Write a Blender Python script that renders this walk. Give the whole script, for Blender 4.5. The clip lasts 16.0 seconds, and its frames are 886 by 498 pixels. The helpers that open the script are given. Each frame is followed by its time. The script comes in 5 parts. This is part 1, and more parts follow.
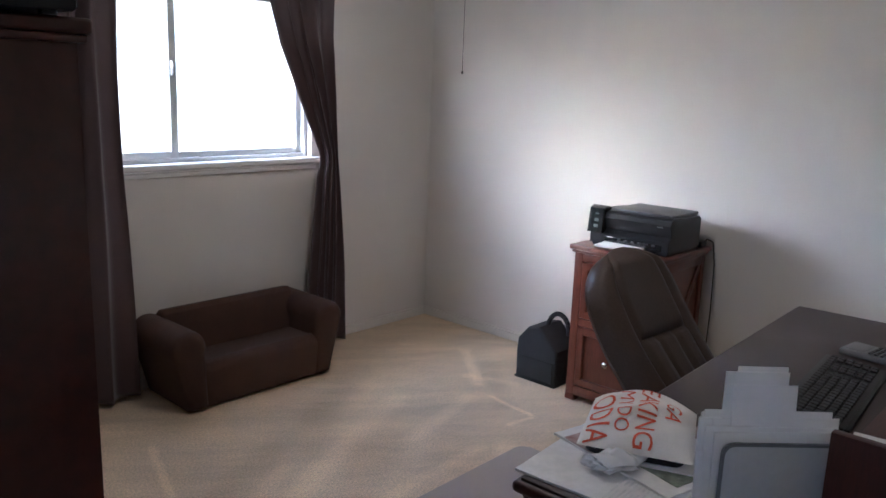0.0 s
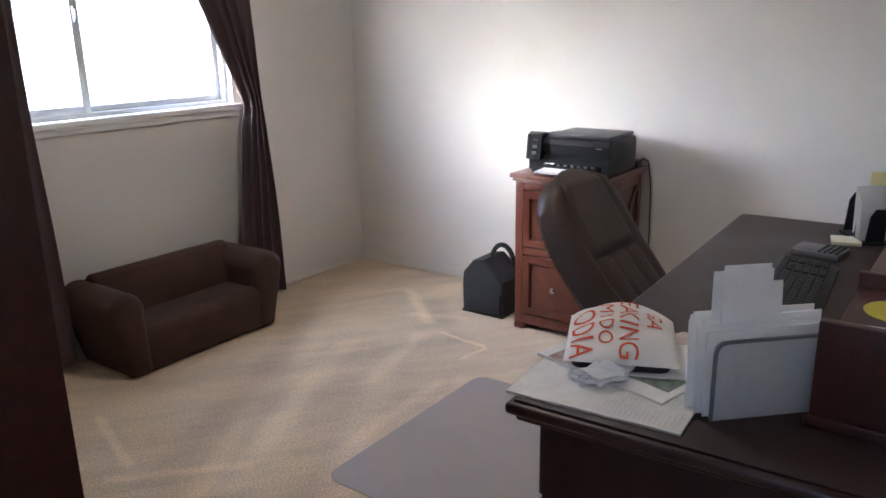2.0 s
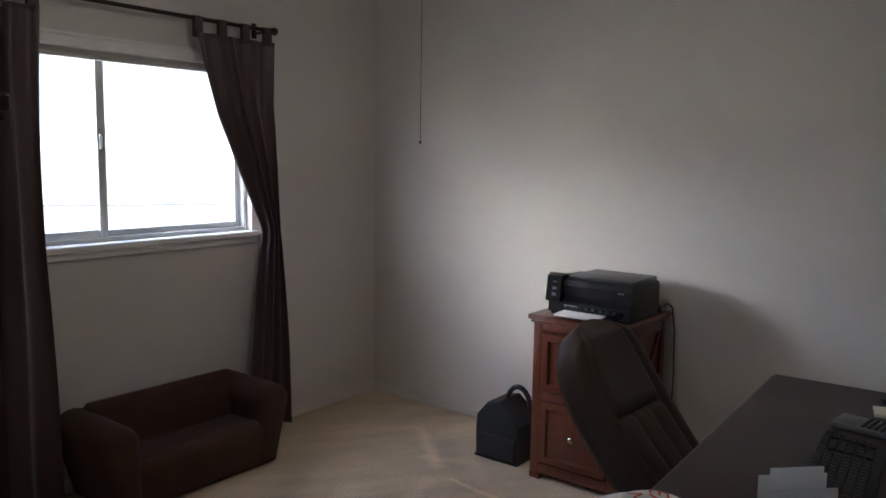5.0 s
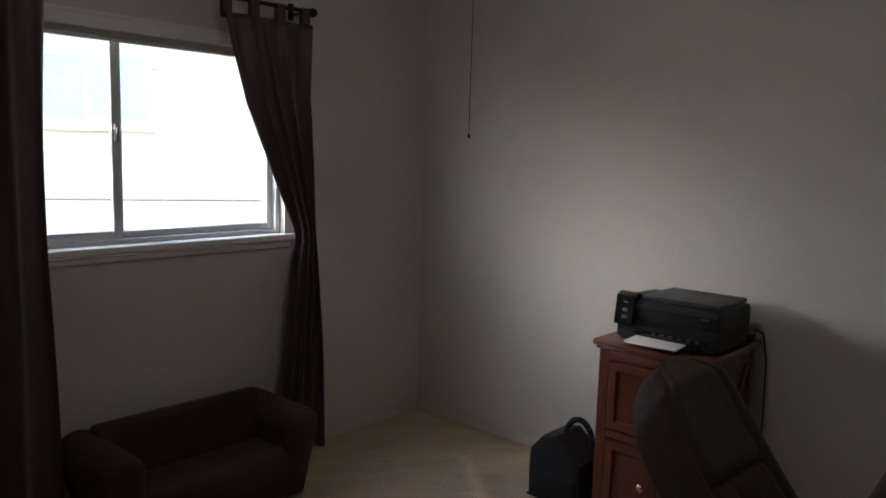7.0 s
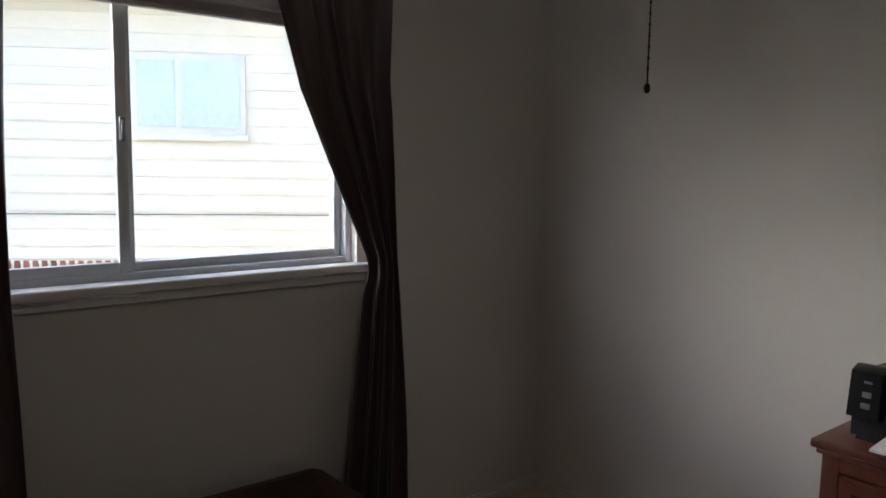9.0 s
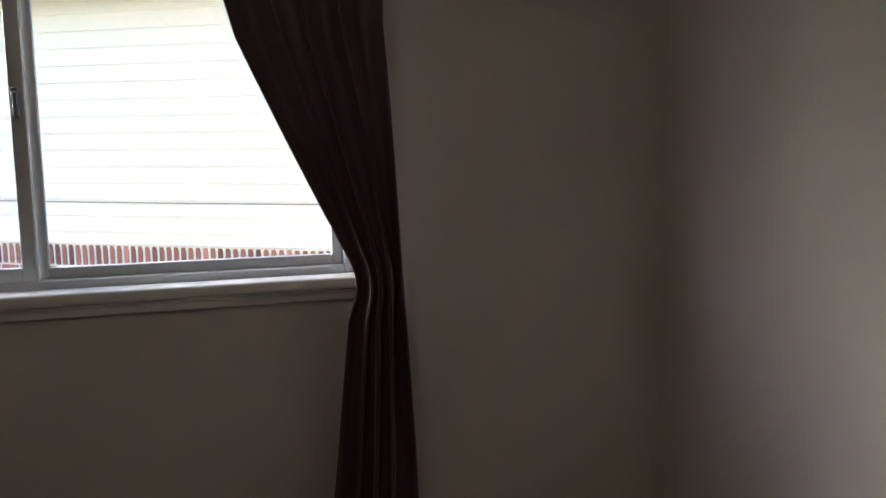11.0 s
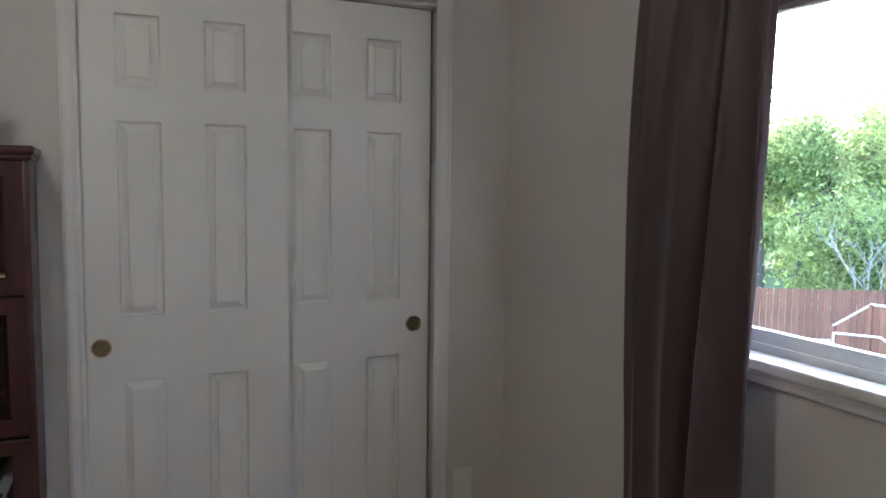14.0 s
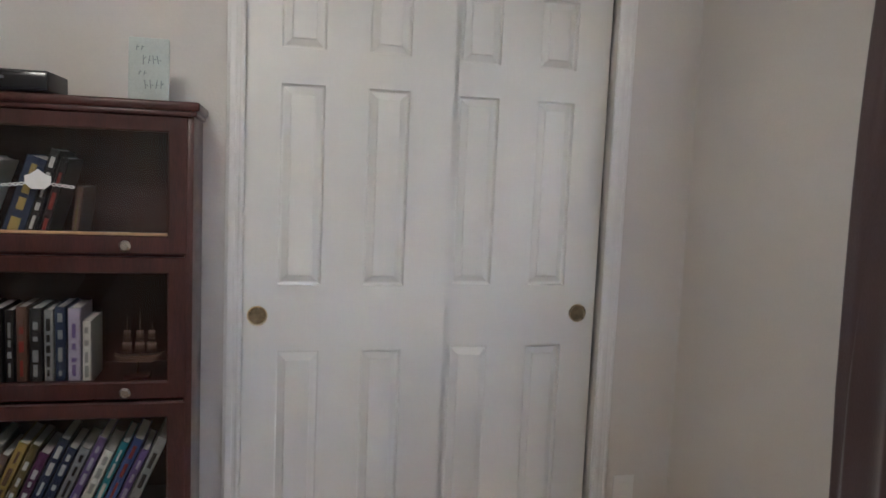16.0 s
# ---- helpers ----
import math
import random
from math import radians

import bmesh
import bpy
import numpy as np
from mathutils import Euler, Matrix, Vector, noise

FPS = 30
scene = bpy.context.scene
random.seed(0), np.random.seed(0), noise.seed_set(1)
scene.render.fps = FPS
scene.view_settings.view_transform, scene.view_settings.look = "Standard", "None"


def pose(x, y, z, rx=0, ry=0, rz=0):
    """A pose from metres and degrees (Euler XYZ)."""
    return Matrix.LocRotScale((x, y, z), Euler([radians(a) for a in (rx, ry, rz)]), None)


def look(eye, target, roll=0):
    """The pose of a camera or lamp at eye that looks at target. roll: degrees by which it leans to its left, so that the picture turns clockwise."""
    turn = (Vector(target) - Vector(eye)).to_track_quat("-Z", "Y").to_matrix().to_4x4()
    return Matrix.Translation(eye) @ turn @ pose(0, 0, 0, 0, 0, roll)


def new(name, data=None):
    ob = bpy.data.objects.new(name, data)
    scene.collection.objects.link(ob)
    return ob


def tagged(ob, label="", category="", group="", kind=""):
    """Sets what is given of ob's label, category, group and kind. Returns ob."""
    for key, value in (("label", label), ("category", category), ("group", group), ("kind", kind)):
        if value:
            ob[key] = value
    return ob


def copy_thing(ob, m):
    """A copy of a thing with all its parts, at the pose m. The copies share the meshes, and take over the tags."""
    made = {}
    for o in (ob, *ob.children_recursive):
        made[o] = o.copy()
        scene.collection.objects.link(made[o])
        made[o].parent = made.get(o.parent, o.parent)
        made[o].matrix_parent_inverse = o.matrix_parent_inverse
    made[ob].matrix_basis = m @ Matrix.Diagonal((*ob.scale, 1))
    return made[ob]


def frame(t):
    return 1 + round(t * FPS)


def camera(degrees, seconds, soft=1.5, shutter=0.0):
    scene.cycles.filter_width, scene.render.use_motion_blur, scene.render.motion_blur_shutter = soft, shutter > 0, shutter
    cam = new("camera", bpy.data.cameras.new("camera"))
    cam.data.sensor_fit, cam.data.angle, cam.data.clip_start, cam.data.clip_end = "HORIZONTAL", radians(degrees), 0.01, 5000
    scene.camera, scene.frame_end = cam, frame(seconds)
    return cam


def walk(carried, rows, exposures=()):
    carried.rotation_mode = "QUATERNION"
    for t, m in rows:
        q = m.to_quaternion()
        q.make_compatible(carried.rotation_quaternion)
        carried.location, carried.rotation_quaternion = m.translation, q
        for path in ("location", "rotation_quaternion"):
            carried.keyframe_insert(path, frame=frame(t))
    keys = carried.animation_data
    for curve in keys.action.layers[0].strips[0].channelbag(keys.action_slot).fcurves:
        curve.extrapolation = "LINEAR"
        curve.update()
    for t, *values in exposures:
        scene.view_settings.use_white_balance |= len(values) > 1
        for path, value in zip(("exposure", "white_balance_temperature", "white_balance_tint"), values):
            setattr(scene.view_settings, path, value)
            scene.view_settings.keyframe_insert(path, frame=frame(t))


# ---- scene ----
cam = camera(60.0, 16.0, soft=1.6)
PATH = [
    (0, (-3.333, -3.173, 1.374), (-1.885, -1.855, 0.964), 2.1),
    (0.5, (-3.36, -3.143, 1.398), (-1.818, -1.938, 0.984), 1.9),
    (1, (-3.378, -3.119, 1.384), (-1.792, -1.974, 0.97), 1.3),
    (1.5, (-3.369, -3.091, 1.349), (-1.79, -1.953, 0.889), -0.0),
    (2, (-3.355, -3.076, 1.327), (-1.804, -1.937, 0.78), -1.1),
    (2.5, (-3.363, -3.078, 1.337), (-1.833, -1.949, 0.716), -1.3),
    (3, (-3.351, -3.074, 1.356), (-1.805, -1.937, 0.794), -0.9),
    (3.5, (-3.343, -3.076, 1.383), (-1.76, -1.924, 0.977), -0.2),
    (4, (-3.315, -3.057, 1.396), (-1.718, -1.887, 1.11), 0.5),
    (6.5, (-3.062, -2.868, 1.372), (-1.532, -1.603, 1.133), 1.4),
    (7, (-2.923, -2.76, 1.386), (-1.442, -1.44, 1.133), 1.7),
    (7.5, (-2.761, -2.592, 1.382), (-1.338, -1.211, 1.127), 1.7),
    (8, (-2.615, -2.388, 1.372), (-1.247, -0.949, 1.123), 1.6),
    (8.5, (-2.43, -2.237, 1.357), (-1.131, -0.735, 1.119), 1.2),
    (9, (-2.259, -2.135, 1.349), (-1.0, -0.599, 1.119), 1.0),
    (11.5, (-1.105, -1.645, 1.303), (-0.972, 0.333, 1.04), -0.1),
    (12, (-1.046, -1.412, 1.294), (-1.556, 0.505, 1.037), 0.4),
    (12.5, (-1.017, -1.374, 1.307), (-2.088, 0.297, 1.064), -0.2),
    (13, (-0.999, -1.363, 1.323), (-2.435, 0.013, 1.118), -0.0),
    (13.5, (-0.885, -1.439, 1.339), (-2.549, -0.344, 1.162), 0.7),
    (14, (-0.767, -1.32, 1.379), (-2.581, -0.496, 1.202), 0.7),
    (14.5, (-0.853, -1.265, 1.366), (-2.73, -0.592, 1.203), 1.3),
    (15, (-0.893, -1.262, 1.351), (-2.788, -0.646, 1.186), 1.8),
    (15.5, (-0.932, -1.253, 1.357), (-2.846, -0.705, 1.163), 2.3),
    (16, (-0.956, -1.295, 1.323), (-2.893, -0.843, 1.114), 2.5),
]

EXPOSURE = [(0, 4.33, 4930, 13), (1.0, 3.9, 5030, 12), (1.5, 4.13, 5080, 12), (2.5, 5.18, 5130, 11), (3.0, 5.23, 5130, 11), (3.5, 4.68, 5180, 12),
            (4.0, 4.03, 5180, 12), (6.5, 2.88, 5350, 11), (7.0, 2.61, 5450, 11), (8.0, 2.48, 5450, 12), (9.0, 2.31, 5450, 12), (11.5, 2.48, 5750, 13),
            (12.5, 2.3, 5750, 10), (13.4, 2.84, 5050, 4), (14.0, 4.03, 5080, 9), (14.6, 4.68, 5130, 11), (16.0, 4.78, 5130, 11)]
walk(cam, [(t, look(e, g, r)) for t, e, g, r in PATH], EXPOSURE)

# ---- light ----
world = bpy.data.worlds.new("sky")
scene.world = world
world.use_nodes = True
wn = world.node_tree
sky = wn.nodes.new("ShaderNodeTexSky")
sky.sky_type = "NISHITA"
sky.sun_disc = False
sky.sun_elevation, sky.sun_rotation = radians(20), radians(-54)
sky.air_density, sky.dust_density, sky.ozone_density = 1.0, 2.0, 1.2
wn.links.new(sky.outputs[0], wn.nodes["Background"].inputs[0])
wn.nodes["Background"].inputs[1].default_value = 0.15
sun = new("sun", bpy.data.lights.new("sun", "SUN"))
sun.data.energy, sun.data.angle, sun.data.color = 0.335, radians(58), (0.93, 0.965, 1)
sun.matrix_world = look((0, 0, 0), (math.sin(radians(54)), -math.cos(radians(54)), -math.tan(radians(20))))


# ---- materials ----
def material(name, color, rough=0.6, var=0.12, scale=6.0, grain=60.0, bump=0.1, metal=0.0, spread=None, stretch=(1, 1, 1),
             sheen=0.0, coat=0.0, piece=0.0, island=0.0, spec=0.5):
    """A surface with variation at two scales and fine relief."""
    m = bpy.data.materials.new(name)
    m.use_nodes = True
    nt = m.node_tree
    n, l = nt.nodes, nt.links
    p = n["Principled BSDF"]
    p.inputs["Roughness"].default_value, p.inputs["Metallic"].default_value = rough, metal
    p.inputs["Sheen Weight"].default_value, p.inputs["Coat Weight"].default_value = sheen, coat
    p.inputs["Specular IOR Level"].default_value = spec
    tc, mp = n.new("ShaderNodeTexCoord"), n.new("ShaderNodeMapping")
    mp.inputs["Scale"].default_value = stretch
    l.new(tc.outputs["Object"], mp.inputs["Vector"])
    big, fine = n.new("ShaderNodeTexNoise"), n.new("ShaderNodeTexNoise")
    big.inputs["Scale"].default_value, big.inputs["Detail"].default_value = scale, 5
    fine.inputs["Scale"].default_value, fine.inputs["Detail"].default_value = grain, 3
    l.new(mp.outputs[0], big.inputs["Vector"])
    l.new(mp.outputs[0], fine.inputs["Vector"])
    mix = n.new("ShaderNodeMath")
    mix.operation = "MULTIPLY_ADD"
    mix.inputs[1].default_value = 0.45
    l.new(fine.outputs[0], mix.inputs[0])
    half = n.new("ShaderNodeMath")
    half.operation = "MULTIPLY"
    half.inputs[1].default_value = 0.55
    l.new(big.outputs[0], half.inputs[0])
    l.new(half.outputs[0], mix.inputs[2])
    ramp = n.new("ShaderNodeValToRGB")
    lo = [c * (1 - 1.6 * var) for c in color]
    hi = list(spread) if spread else [min(1, c * (1 + 1.6 * var)) for c in color]
    ramp.color_ramp.elements[0].position, ramp.color_ramp.elements[1].position = 0.3, 0.7
    ramp.color_ramp.elements[0].color, ramp.color_ramp.elements[1].color = (*lo, 1), (*hi, 1)
    l.new(mix.outputs[0], ramp.inputs[0])
    out = ramp.outputs[0]
    if piece or island:
        hsv = n.new("ShaderNodeHueSaturation")
        src = n.new("ShaderNodeObjectInfo").outputs["Random"] if piece else n.new("ShaderNodeNewGeometry").outputs["Random Per Island"]
        mr = n.new("ShaderNodeMapRange")
        mr.inputs["To Min"].default_value, mr.inputs["To Max"].default_value = 1 - (piece or island), 1 + (piece or island)
        l.new(src, mr.inputs["Value"])
        l.new(mr.outputs[0], hsv.inputs["Value"])
        l.new(out, hsv.inputs["Color"])
        out = hsv.outputs[0]
    l.new(out, p.inputs["Base Color"])
    rr = n.new("ShaderNodeMapRange")
    rr.inputs["To Min"].default_value, rr.inputs["To Max"].default_value = max(0.02, rough - 0.08), min(1, rough + 0.08)
    l.new(big.outputs[0], rr.inputs["Value"])
    l.new(rr.outputs[0], p.inputs["Roughness"])
    if bump:
        b = n.new("ShaderNodeBump")
        b.inputs["Strength"].default_value, b.inputs["Distance"].default_value = bump, 0.004
        l.new(fine.outputs[0], b.inputs["Height"])
        l.new(b.outputs[0], p.inputs["Normal"])
    return m


VACUUM = [(-0.72, -1.1, -0.76, -1.4, 0.022, 0.3), (-0.76, -1.4, -0.92, -1.37, 0.022, 0.26), (-0.3, -0.59, -0.68, -1.04, 0.05, 0.22),
          (-0.36, -0.79, -0.81, -1.29, 0.09, -0.14), (-1.96, -1.34, -0.96, -0.59, 0.1, 0.1), (-2.26, -1.14, -1.26, -0.64, 0.1, -0.12),
          (-2.06, -0.54, -2.21, -0.99, 0.03, 0.22), (-1.76, -1.46, -1.11, -1.42, 0.05, 0.16), (-1.56, -0.89, -0.86, -0.39, 0.12, -0.1),
          (-2.36, -1.74, -1.66, -1.04, 0.13, 0.1),
          (-2.2, -1.35, -0.95, -0.8, 0.09, 0.16), (-2.15, -1.75, -1.15, -1.15, 0.10, 0.15), (-2.45, -1.45, -1.75, -1.0, 0.06, 0.18),
          (-1.75, -1.9, -1.0, -1.45, 0.07, 0.14), (-1.35, -1.2, -0.75, -1.05, 0.06, 0.15), (-0.62, -0.85, -0.5, -1.15, 0.05, 0.16), (-2.3, -0.95, -1.95, -1.3, 0.04, 0.2)]


def carpet_material():
    """Cut-pile carpet with vacuum strokes, in which the pile lies one way or the other."""
    m = material("carpet", (0.69, 0.54, 0.37), 0.95, 0.28, 130.0, 330.0, 1.0, sheen=0.2, spec=0.1)
    nt = m.node_tree
    n, l = nt.nodes, nt.links
    p = n["Principled BSDF"]
    tc, mp = n.new("ShaderNodeTexCoord"), n.new("ShaderNodeMapping")
    mp.inputs["Rotation"].default_value = (0, 0, radians(38))
    l.new(tc.outputs["Object"], mp.inputs["Vector"])
    wobble = n.new("ShaderNodeTexNoise")
    wobble.inputs["Scale"].default_value, wobble.inputs["Detail"].default_value = 1.6, 3
    l.new(mp.outputs[0], wobble.inputs["Vector"])
    add = n.new("ShaderNodeMixRGB")
    add.blend_type = "LINEAR_LIGHT"
    add.inputs[0].default_value = 0.08
    l.new(mp.outputs[0], add.inputs[1])
    l.new(wobble.outputs["Color"], add.inputs[2])
    streak, sm = n.new("ShaderNodeTexNoise"), n.new("ShaderNodeMapping")
    sm.inputs["Scale"].default_value = (0.75, 3.4, 1)
    l.new(add.outputs[0], sm.inputs["Vector"])
    l.new(sm.outputs[0], streak.inputs["Vector"])
    streak.inputs["Scale"].default_value, streak.inputs["Detail"].default_value, streak.inputs["Roughness"].default_value = 1.5, 6, 0.68
    total = n.new("ShaderNodeMapRange")
    total.inputs["From Min"].default_value, total.inputs["From Max"].default_value = 0.36, 0.64
    total.inputs["To Min"].default_value, total.inputs["To Max"].default_value = 0.85, 1.12
    l.new(streak.outputs[0], total.inputs["Value"])
    value = total.outputs[0]
    # single strokes left by the vacuum cleaner: from, to, half width, gain
    for ax, ay, bx, by, wide, gain in VACUUM:
        length = math.hypot(bx - ax, by - ay)
        m2 = n.new("ShaderNodeMapping")
        m2.vector_type = "TEXTURE"
        m2.inputs["Location"].default_value = ((ax + bx) / 2, (ay + by) / 2, 0)
        m2.inputs["Rotation"].default_value = (0, 0, math.atan2(by - ay, bx - ax))
        m2.inputs["Scale"].default_value = (length / 2, wide, 1)
        l.new(warp(n, l, tc), m2.inputs["Vector"])
        xyz = n.new("ShaderNodeSeparateXYZ")
        l.new(m2.outputs[0], xyz.inputs[0])
        ins = []
        for axis in (0, 1):
            ab, soft = n.new("ShaderNodeMath"), n.new("ShaderNodeMapRange")
            ab.operation = "ABSOLUTE"
            soft.interpolation_type = "SMOOTHSTEP"
            soft.inputs["From Min"].default_value, soft.inputs["From Max"].default_value = (1.0, 0.8) if axis == 0 else (1.0, 0.1)
            l.new(xyz.outputs[axis], ab.inputs[0])
            l.new(ab.outputs[0], soft.inputs["Value"])
            ins.append(soft.outputs[0])
        both, plus = n.new("ShaderNodeMath"), n.new("ShaderNodeMath")
        both.operation, plus.operation = "MULTIPLY", "MULTIPLY_ADD"
        l.new(ins[0], both.inputs[0])
        l.new(ins[1], both.inputs[1])
        l.new(both.outputs[0], plus.inputs[0])
        plus.inputs[1].default_value = gain
        l.new(value, plus.inputs[2])
        value = plus.outputs[0]
    hsv = n.new("ShaderNodeHueSaturation")
    l.new(value, hsv.inputs["Value"])
    old = p.inputs["Base Color"].links[0].from_socket
    l.new(old, hsv.inputs["Color"])
    l.new(hsv.outputs[0], p.inputs["Base Color"])
    return m


def warp(n, l, tc):
    """Slightly wavering coordinates."""
    w, a = n.new("ShaderNodeTexNoise"), n.new("ShaderNodeMixRGB")
    w.inputs["Scale"].default_value = 7.0
    a.blend_type, a.inputs[0].default_value = "LINEAR_LIGHT", 0.02
    l.new(tc.outputs["Object"], w.inputs["Vector"])
    l.new(tc.outputs["Object"], a.inputs[1])
    l.new(w.outputs["Color"], a.inputs[2])
    return a.outputs[0]


def glass_material(name, tint=(1, 1, 1), rough=0.0):
    m = bpy.data.materials.new(name)
    m.use_nodes = True
    p = m.node_tree.nodes["Principled BSDF"]
    p.inputs["Base Color"].default_value = (*tint, 1)
    p.inputs["Transmission Weight"].default_value, p.inputs["Roughness"].default_value, p.inputs["IOR"].default_value = 1, rough, 1.45
    return m


def lamp_material(name, color, strength):
    m = bpy.data.materials.new(name)
    m.use_nodes = True
    p = m.node_tree.nodes["Principled BSDF"]
    p.inputs["Emission Color"].default_value, p.inputs["Emission Strength"].default_value = (*color, 1), strength
    return m


WALL = material("wall_paint", (0.665, 0.633, 0.597), 0.75, 0.02, 2.0, 130.0, 0.16)
CEIL = material("ceiling_paint", (0.78, 0.76, 0.72), 0.85, 0.02, 2.0, 90.0, 0.3)
TRIM = material("white_trim", (0.80, 0.79, 0.77), 0.4, 0.02, 3.0, 60.0, 0.04)
BASE = material("baseboard_paint", (0.70, 0.67, 0.625), 0.45, 0.03, 3.0, 60.0, 0.04)
DOORW = material("door_paint", (0.82, 0.81, 0.775), 0.40, 0.012, 3.0, 90.0, 0.02)
CARPET = carpet_material()
MAHOG = material("mahogany", (0.048, 0.0115, 0.009), 0.36, 0.3, 3.0, 40.0, 0.05, stretch=(1, 9, 1), coat=0.1)
CHERRY = material("cherry_wood", (0.115, 0.030, 0.016), 0.32, 0.28, 3.0, 30.0, 0.04, stretch=(8, 8, 1), coat=0.25)
ESPRESSO = material("dark_desk_wood", (0.034, 0.010, 0.009), 0.38, 0.25, 3.0, 45.0, 0.04, stretch=(1, 9, 9))
DESKTOP = material("desk_top_laminate", (0.034, 0.017, 0.014), 0.46, 0.15, 3.0, 120.0, 0.03, spec=0.4)
SOFA = material("brown_microsuede", (0.056, 0.024, 0.014), 0.9, 0.2, 9.0, 260.0, 0.3, sheen=0.03)
CURT = material("curtain_cloth", (0.072, 0.043, 0.046), 0.46, 0.14, 5.0, 420.0, 0.2, stretch=(1, 1, 0.3), sheen=0.25)
LEATHER = material("worn_leather", (0.054, 0.032, 0.022), 0.5, 0.2, 8.0, 150.0, 0.25)
BLACK = material("black_plastic", (0.010, 0.010, 0.012), 0.40, 0.1, 8.0, 200.0, 0.06, spec=0.35)
DARKP = material("charcoal_plastic", (0.055, 0.055, 0.060), 0.42, 0.08, 8.0, 150.0, 0.05)
GLOSSB = material("gloss_black_plastic", (0.008, 0.008, 0.010), 0.16, 0.1, 8.0, 80.0, 0.0)
GREYP = material("grey_plastic", (0.16, 0.165, 0.17), 0.4, 0.06, 8.0, 150.0, 0.05)
NYLON = material("black_nylon", (0.014, 0.014, 0.017), 0.8, 0.15, 9.0, 400.0, 0.4)
PAPER = material("white_paper", (0.90, 0.88, 0.86), 0.8, 0.02, 4.0, 90.0, 0.04)
NEWS = material("printed_paper", (0.80, 0.78, 0.76), 0.7, 0.07, 16.0, 70.0, 0.03)
MAGRED = material("magazine_cover", (0.50, 0.12, 0.06), 0.35, 0.3, 14.0, 40.0, 0.0, spread=(0.75, 0.7, 0.66))
CLOTH = material("white_cotton", (0.84, 0.81, 0.78), 0.9, 0.04, 9.0, 300.0, 0.3)
REDINK = material("red_print", (0.66, 0.10, 0.04), 0.8, 0.12, 9.0, 200.0, 0.1)
DARKINK = material("dark_print", (0.10, 0.055, 0.05), 0.8, 0.12, 9.0, 200.0, 0.1)
BRASS = material("polished_brass", (0.88, 0.77, 0.56), 0.12, 0.08, 20.0, 90.0, 0.03, metal=1)
DARKBRASS = material("darker_brass", (0.27, 0.215, 0.13), 0.3, 0.2, 30.0, 90.0, 0.05, metal=0.9)
CHROME = material("brushed_nickel", (0.62, 0.60, 0.57), 0.22, 0.06, 20.0, 90.0, 0.02, metal=1)
IRON = material("dark_bronze", (0.035, 0.025, 0.02), 0.45, 0.15, 12.0, 90.0, 0.08, metal=0.7)
ALU = material("window_vinyl", (0.60, 0.62, 0.63), 0.4, 0.04, 6.0, 90.0, 0.03)
BLIND = material("blind_slats", (0.50, 0.47, 0.43), 0.5, 0.06, 6.0, 90.0, 0.03)
SHELFGLINT = material("painted_shelf_glint", (0.42, 0.27, 0.14), 0.4, 0.15, 5.0, 40.0, 0.03)
KEYCAP = material("key_caps", (0.030, 0.030, 0.032), 0.5, 0.1, 8.0, 200.0, 0.05)
CREAM = material("cream_paper", (0.82, 0.77, 0.60), 0.8, 0.04, 8.0, 60.0, 0.02)
PHOTO = material("printed_photo", (0.22, 0.25, 0.20), 0.4, 0.4, 40.0, 90.0, 0.0)
WRAP = material("white_plastic_film", (0.82, 0.82, 0.84), 0.25, 0.04, 9.0, 80.0, 0.15)
MAT = material("chair_mat_vinyl", (0.40, 0.335, 0.290), 0.5, 0.06, 3.0, 220.0, 0.3)
GLASS = glass_material("window_glass")
SMOKE = glass_material("bookcase_glass", (0.72, 0.70, 0.68))
SMOKE.node_tree.nodes["Principled BSDF"].inputs["IOR"].default_value = 1.32
CLEAR = material("frosted_acrylic", (0.56, 0.555, 0.54), 0.3, 0.04, 6.0, 90.0, 0.02)
PRINT = material("faint_print", (0.73, 0.72, 0.71), 0.8, 0.1, 9.0, 60.0, 0.0)
YELLOW = material("yellow_disc_print", (0.62, 0.55, 0.06), 0.25, 0.06, 8.0, 60.0, 0.0)
POSTIT = material("yellow_paper", (0.72, 0.62, 0.30), 0.8, 0.05, 8.0, 60.0, 0.02)
TEAL = material("pale_green_canvas", (0.49, 0.53, 0.505), 0.8, 0.08, 12.0, 200.0, 0.15)
GREYINK = material("grey_lettering", (0.20, 0.23, 0.23), 0.8, 0.1, 9.0, 90.0, 0.0)
SIDING = material("lap_siding", (0.80, 0.738, 0.62), 0.7, 0.04, 1.2, 60.0, 0.08, stretch=(0.2, 1, 1), piece=0.03)
BRICK = material("red_brick", (0.29, 0.125, 0.095), 0.9, 0.25, 6.0, 60.0, 0.4, piece=0.6)
MORTAR = material("mortar", (0.68, 0.65, 0.60), 0.95, 0.08, 6.0, 60.0, 0.3)
SHINGLE = material("roof_shingles", (0.34, 0.33, 0.32), 0.9, 0.2, 3.0, 25.0, 0.5)
FASCIA = material("painted_fascia", (0.72, 0.71, 0.66), 0.6, 0.03, 2.0, 60.0, 0.05)
FENCE = material("fence_wood", (0.22, 0.095, 0.055), 0.85, 0.22, 4.0, 30.0, 0.3, stretch=(4, 4, 0.6), piece=0.15)
LEAF = material("leaf", (0.34, 0.385, 0.125), 0.55, 0.3, 0.7, 9.0, 0.0, island=0.45)
LEAF2 = material("pale_leaf", (0.41, 0.44, 0.18), 0.55, 0.3, 0.7, 9.0, 0.0, island=0.45)
DRYWOOD = material("dry_pale_wood", (0.42, 0.37, 0.30), 0.9, 0.2, 6.0, 30.0, 0.3)
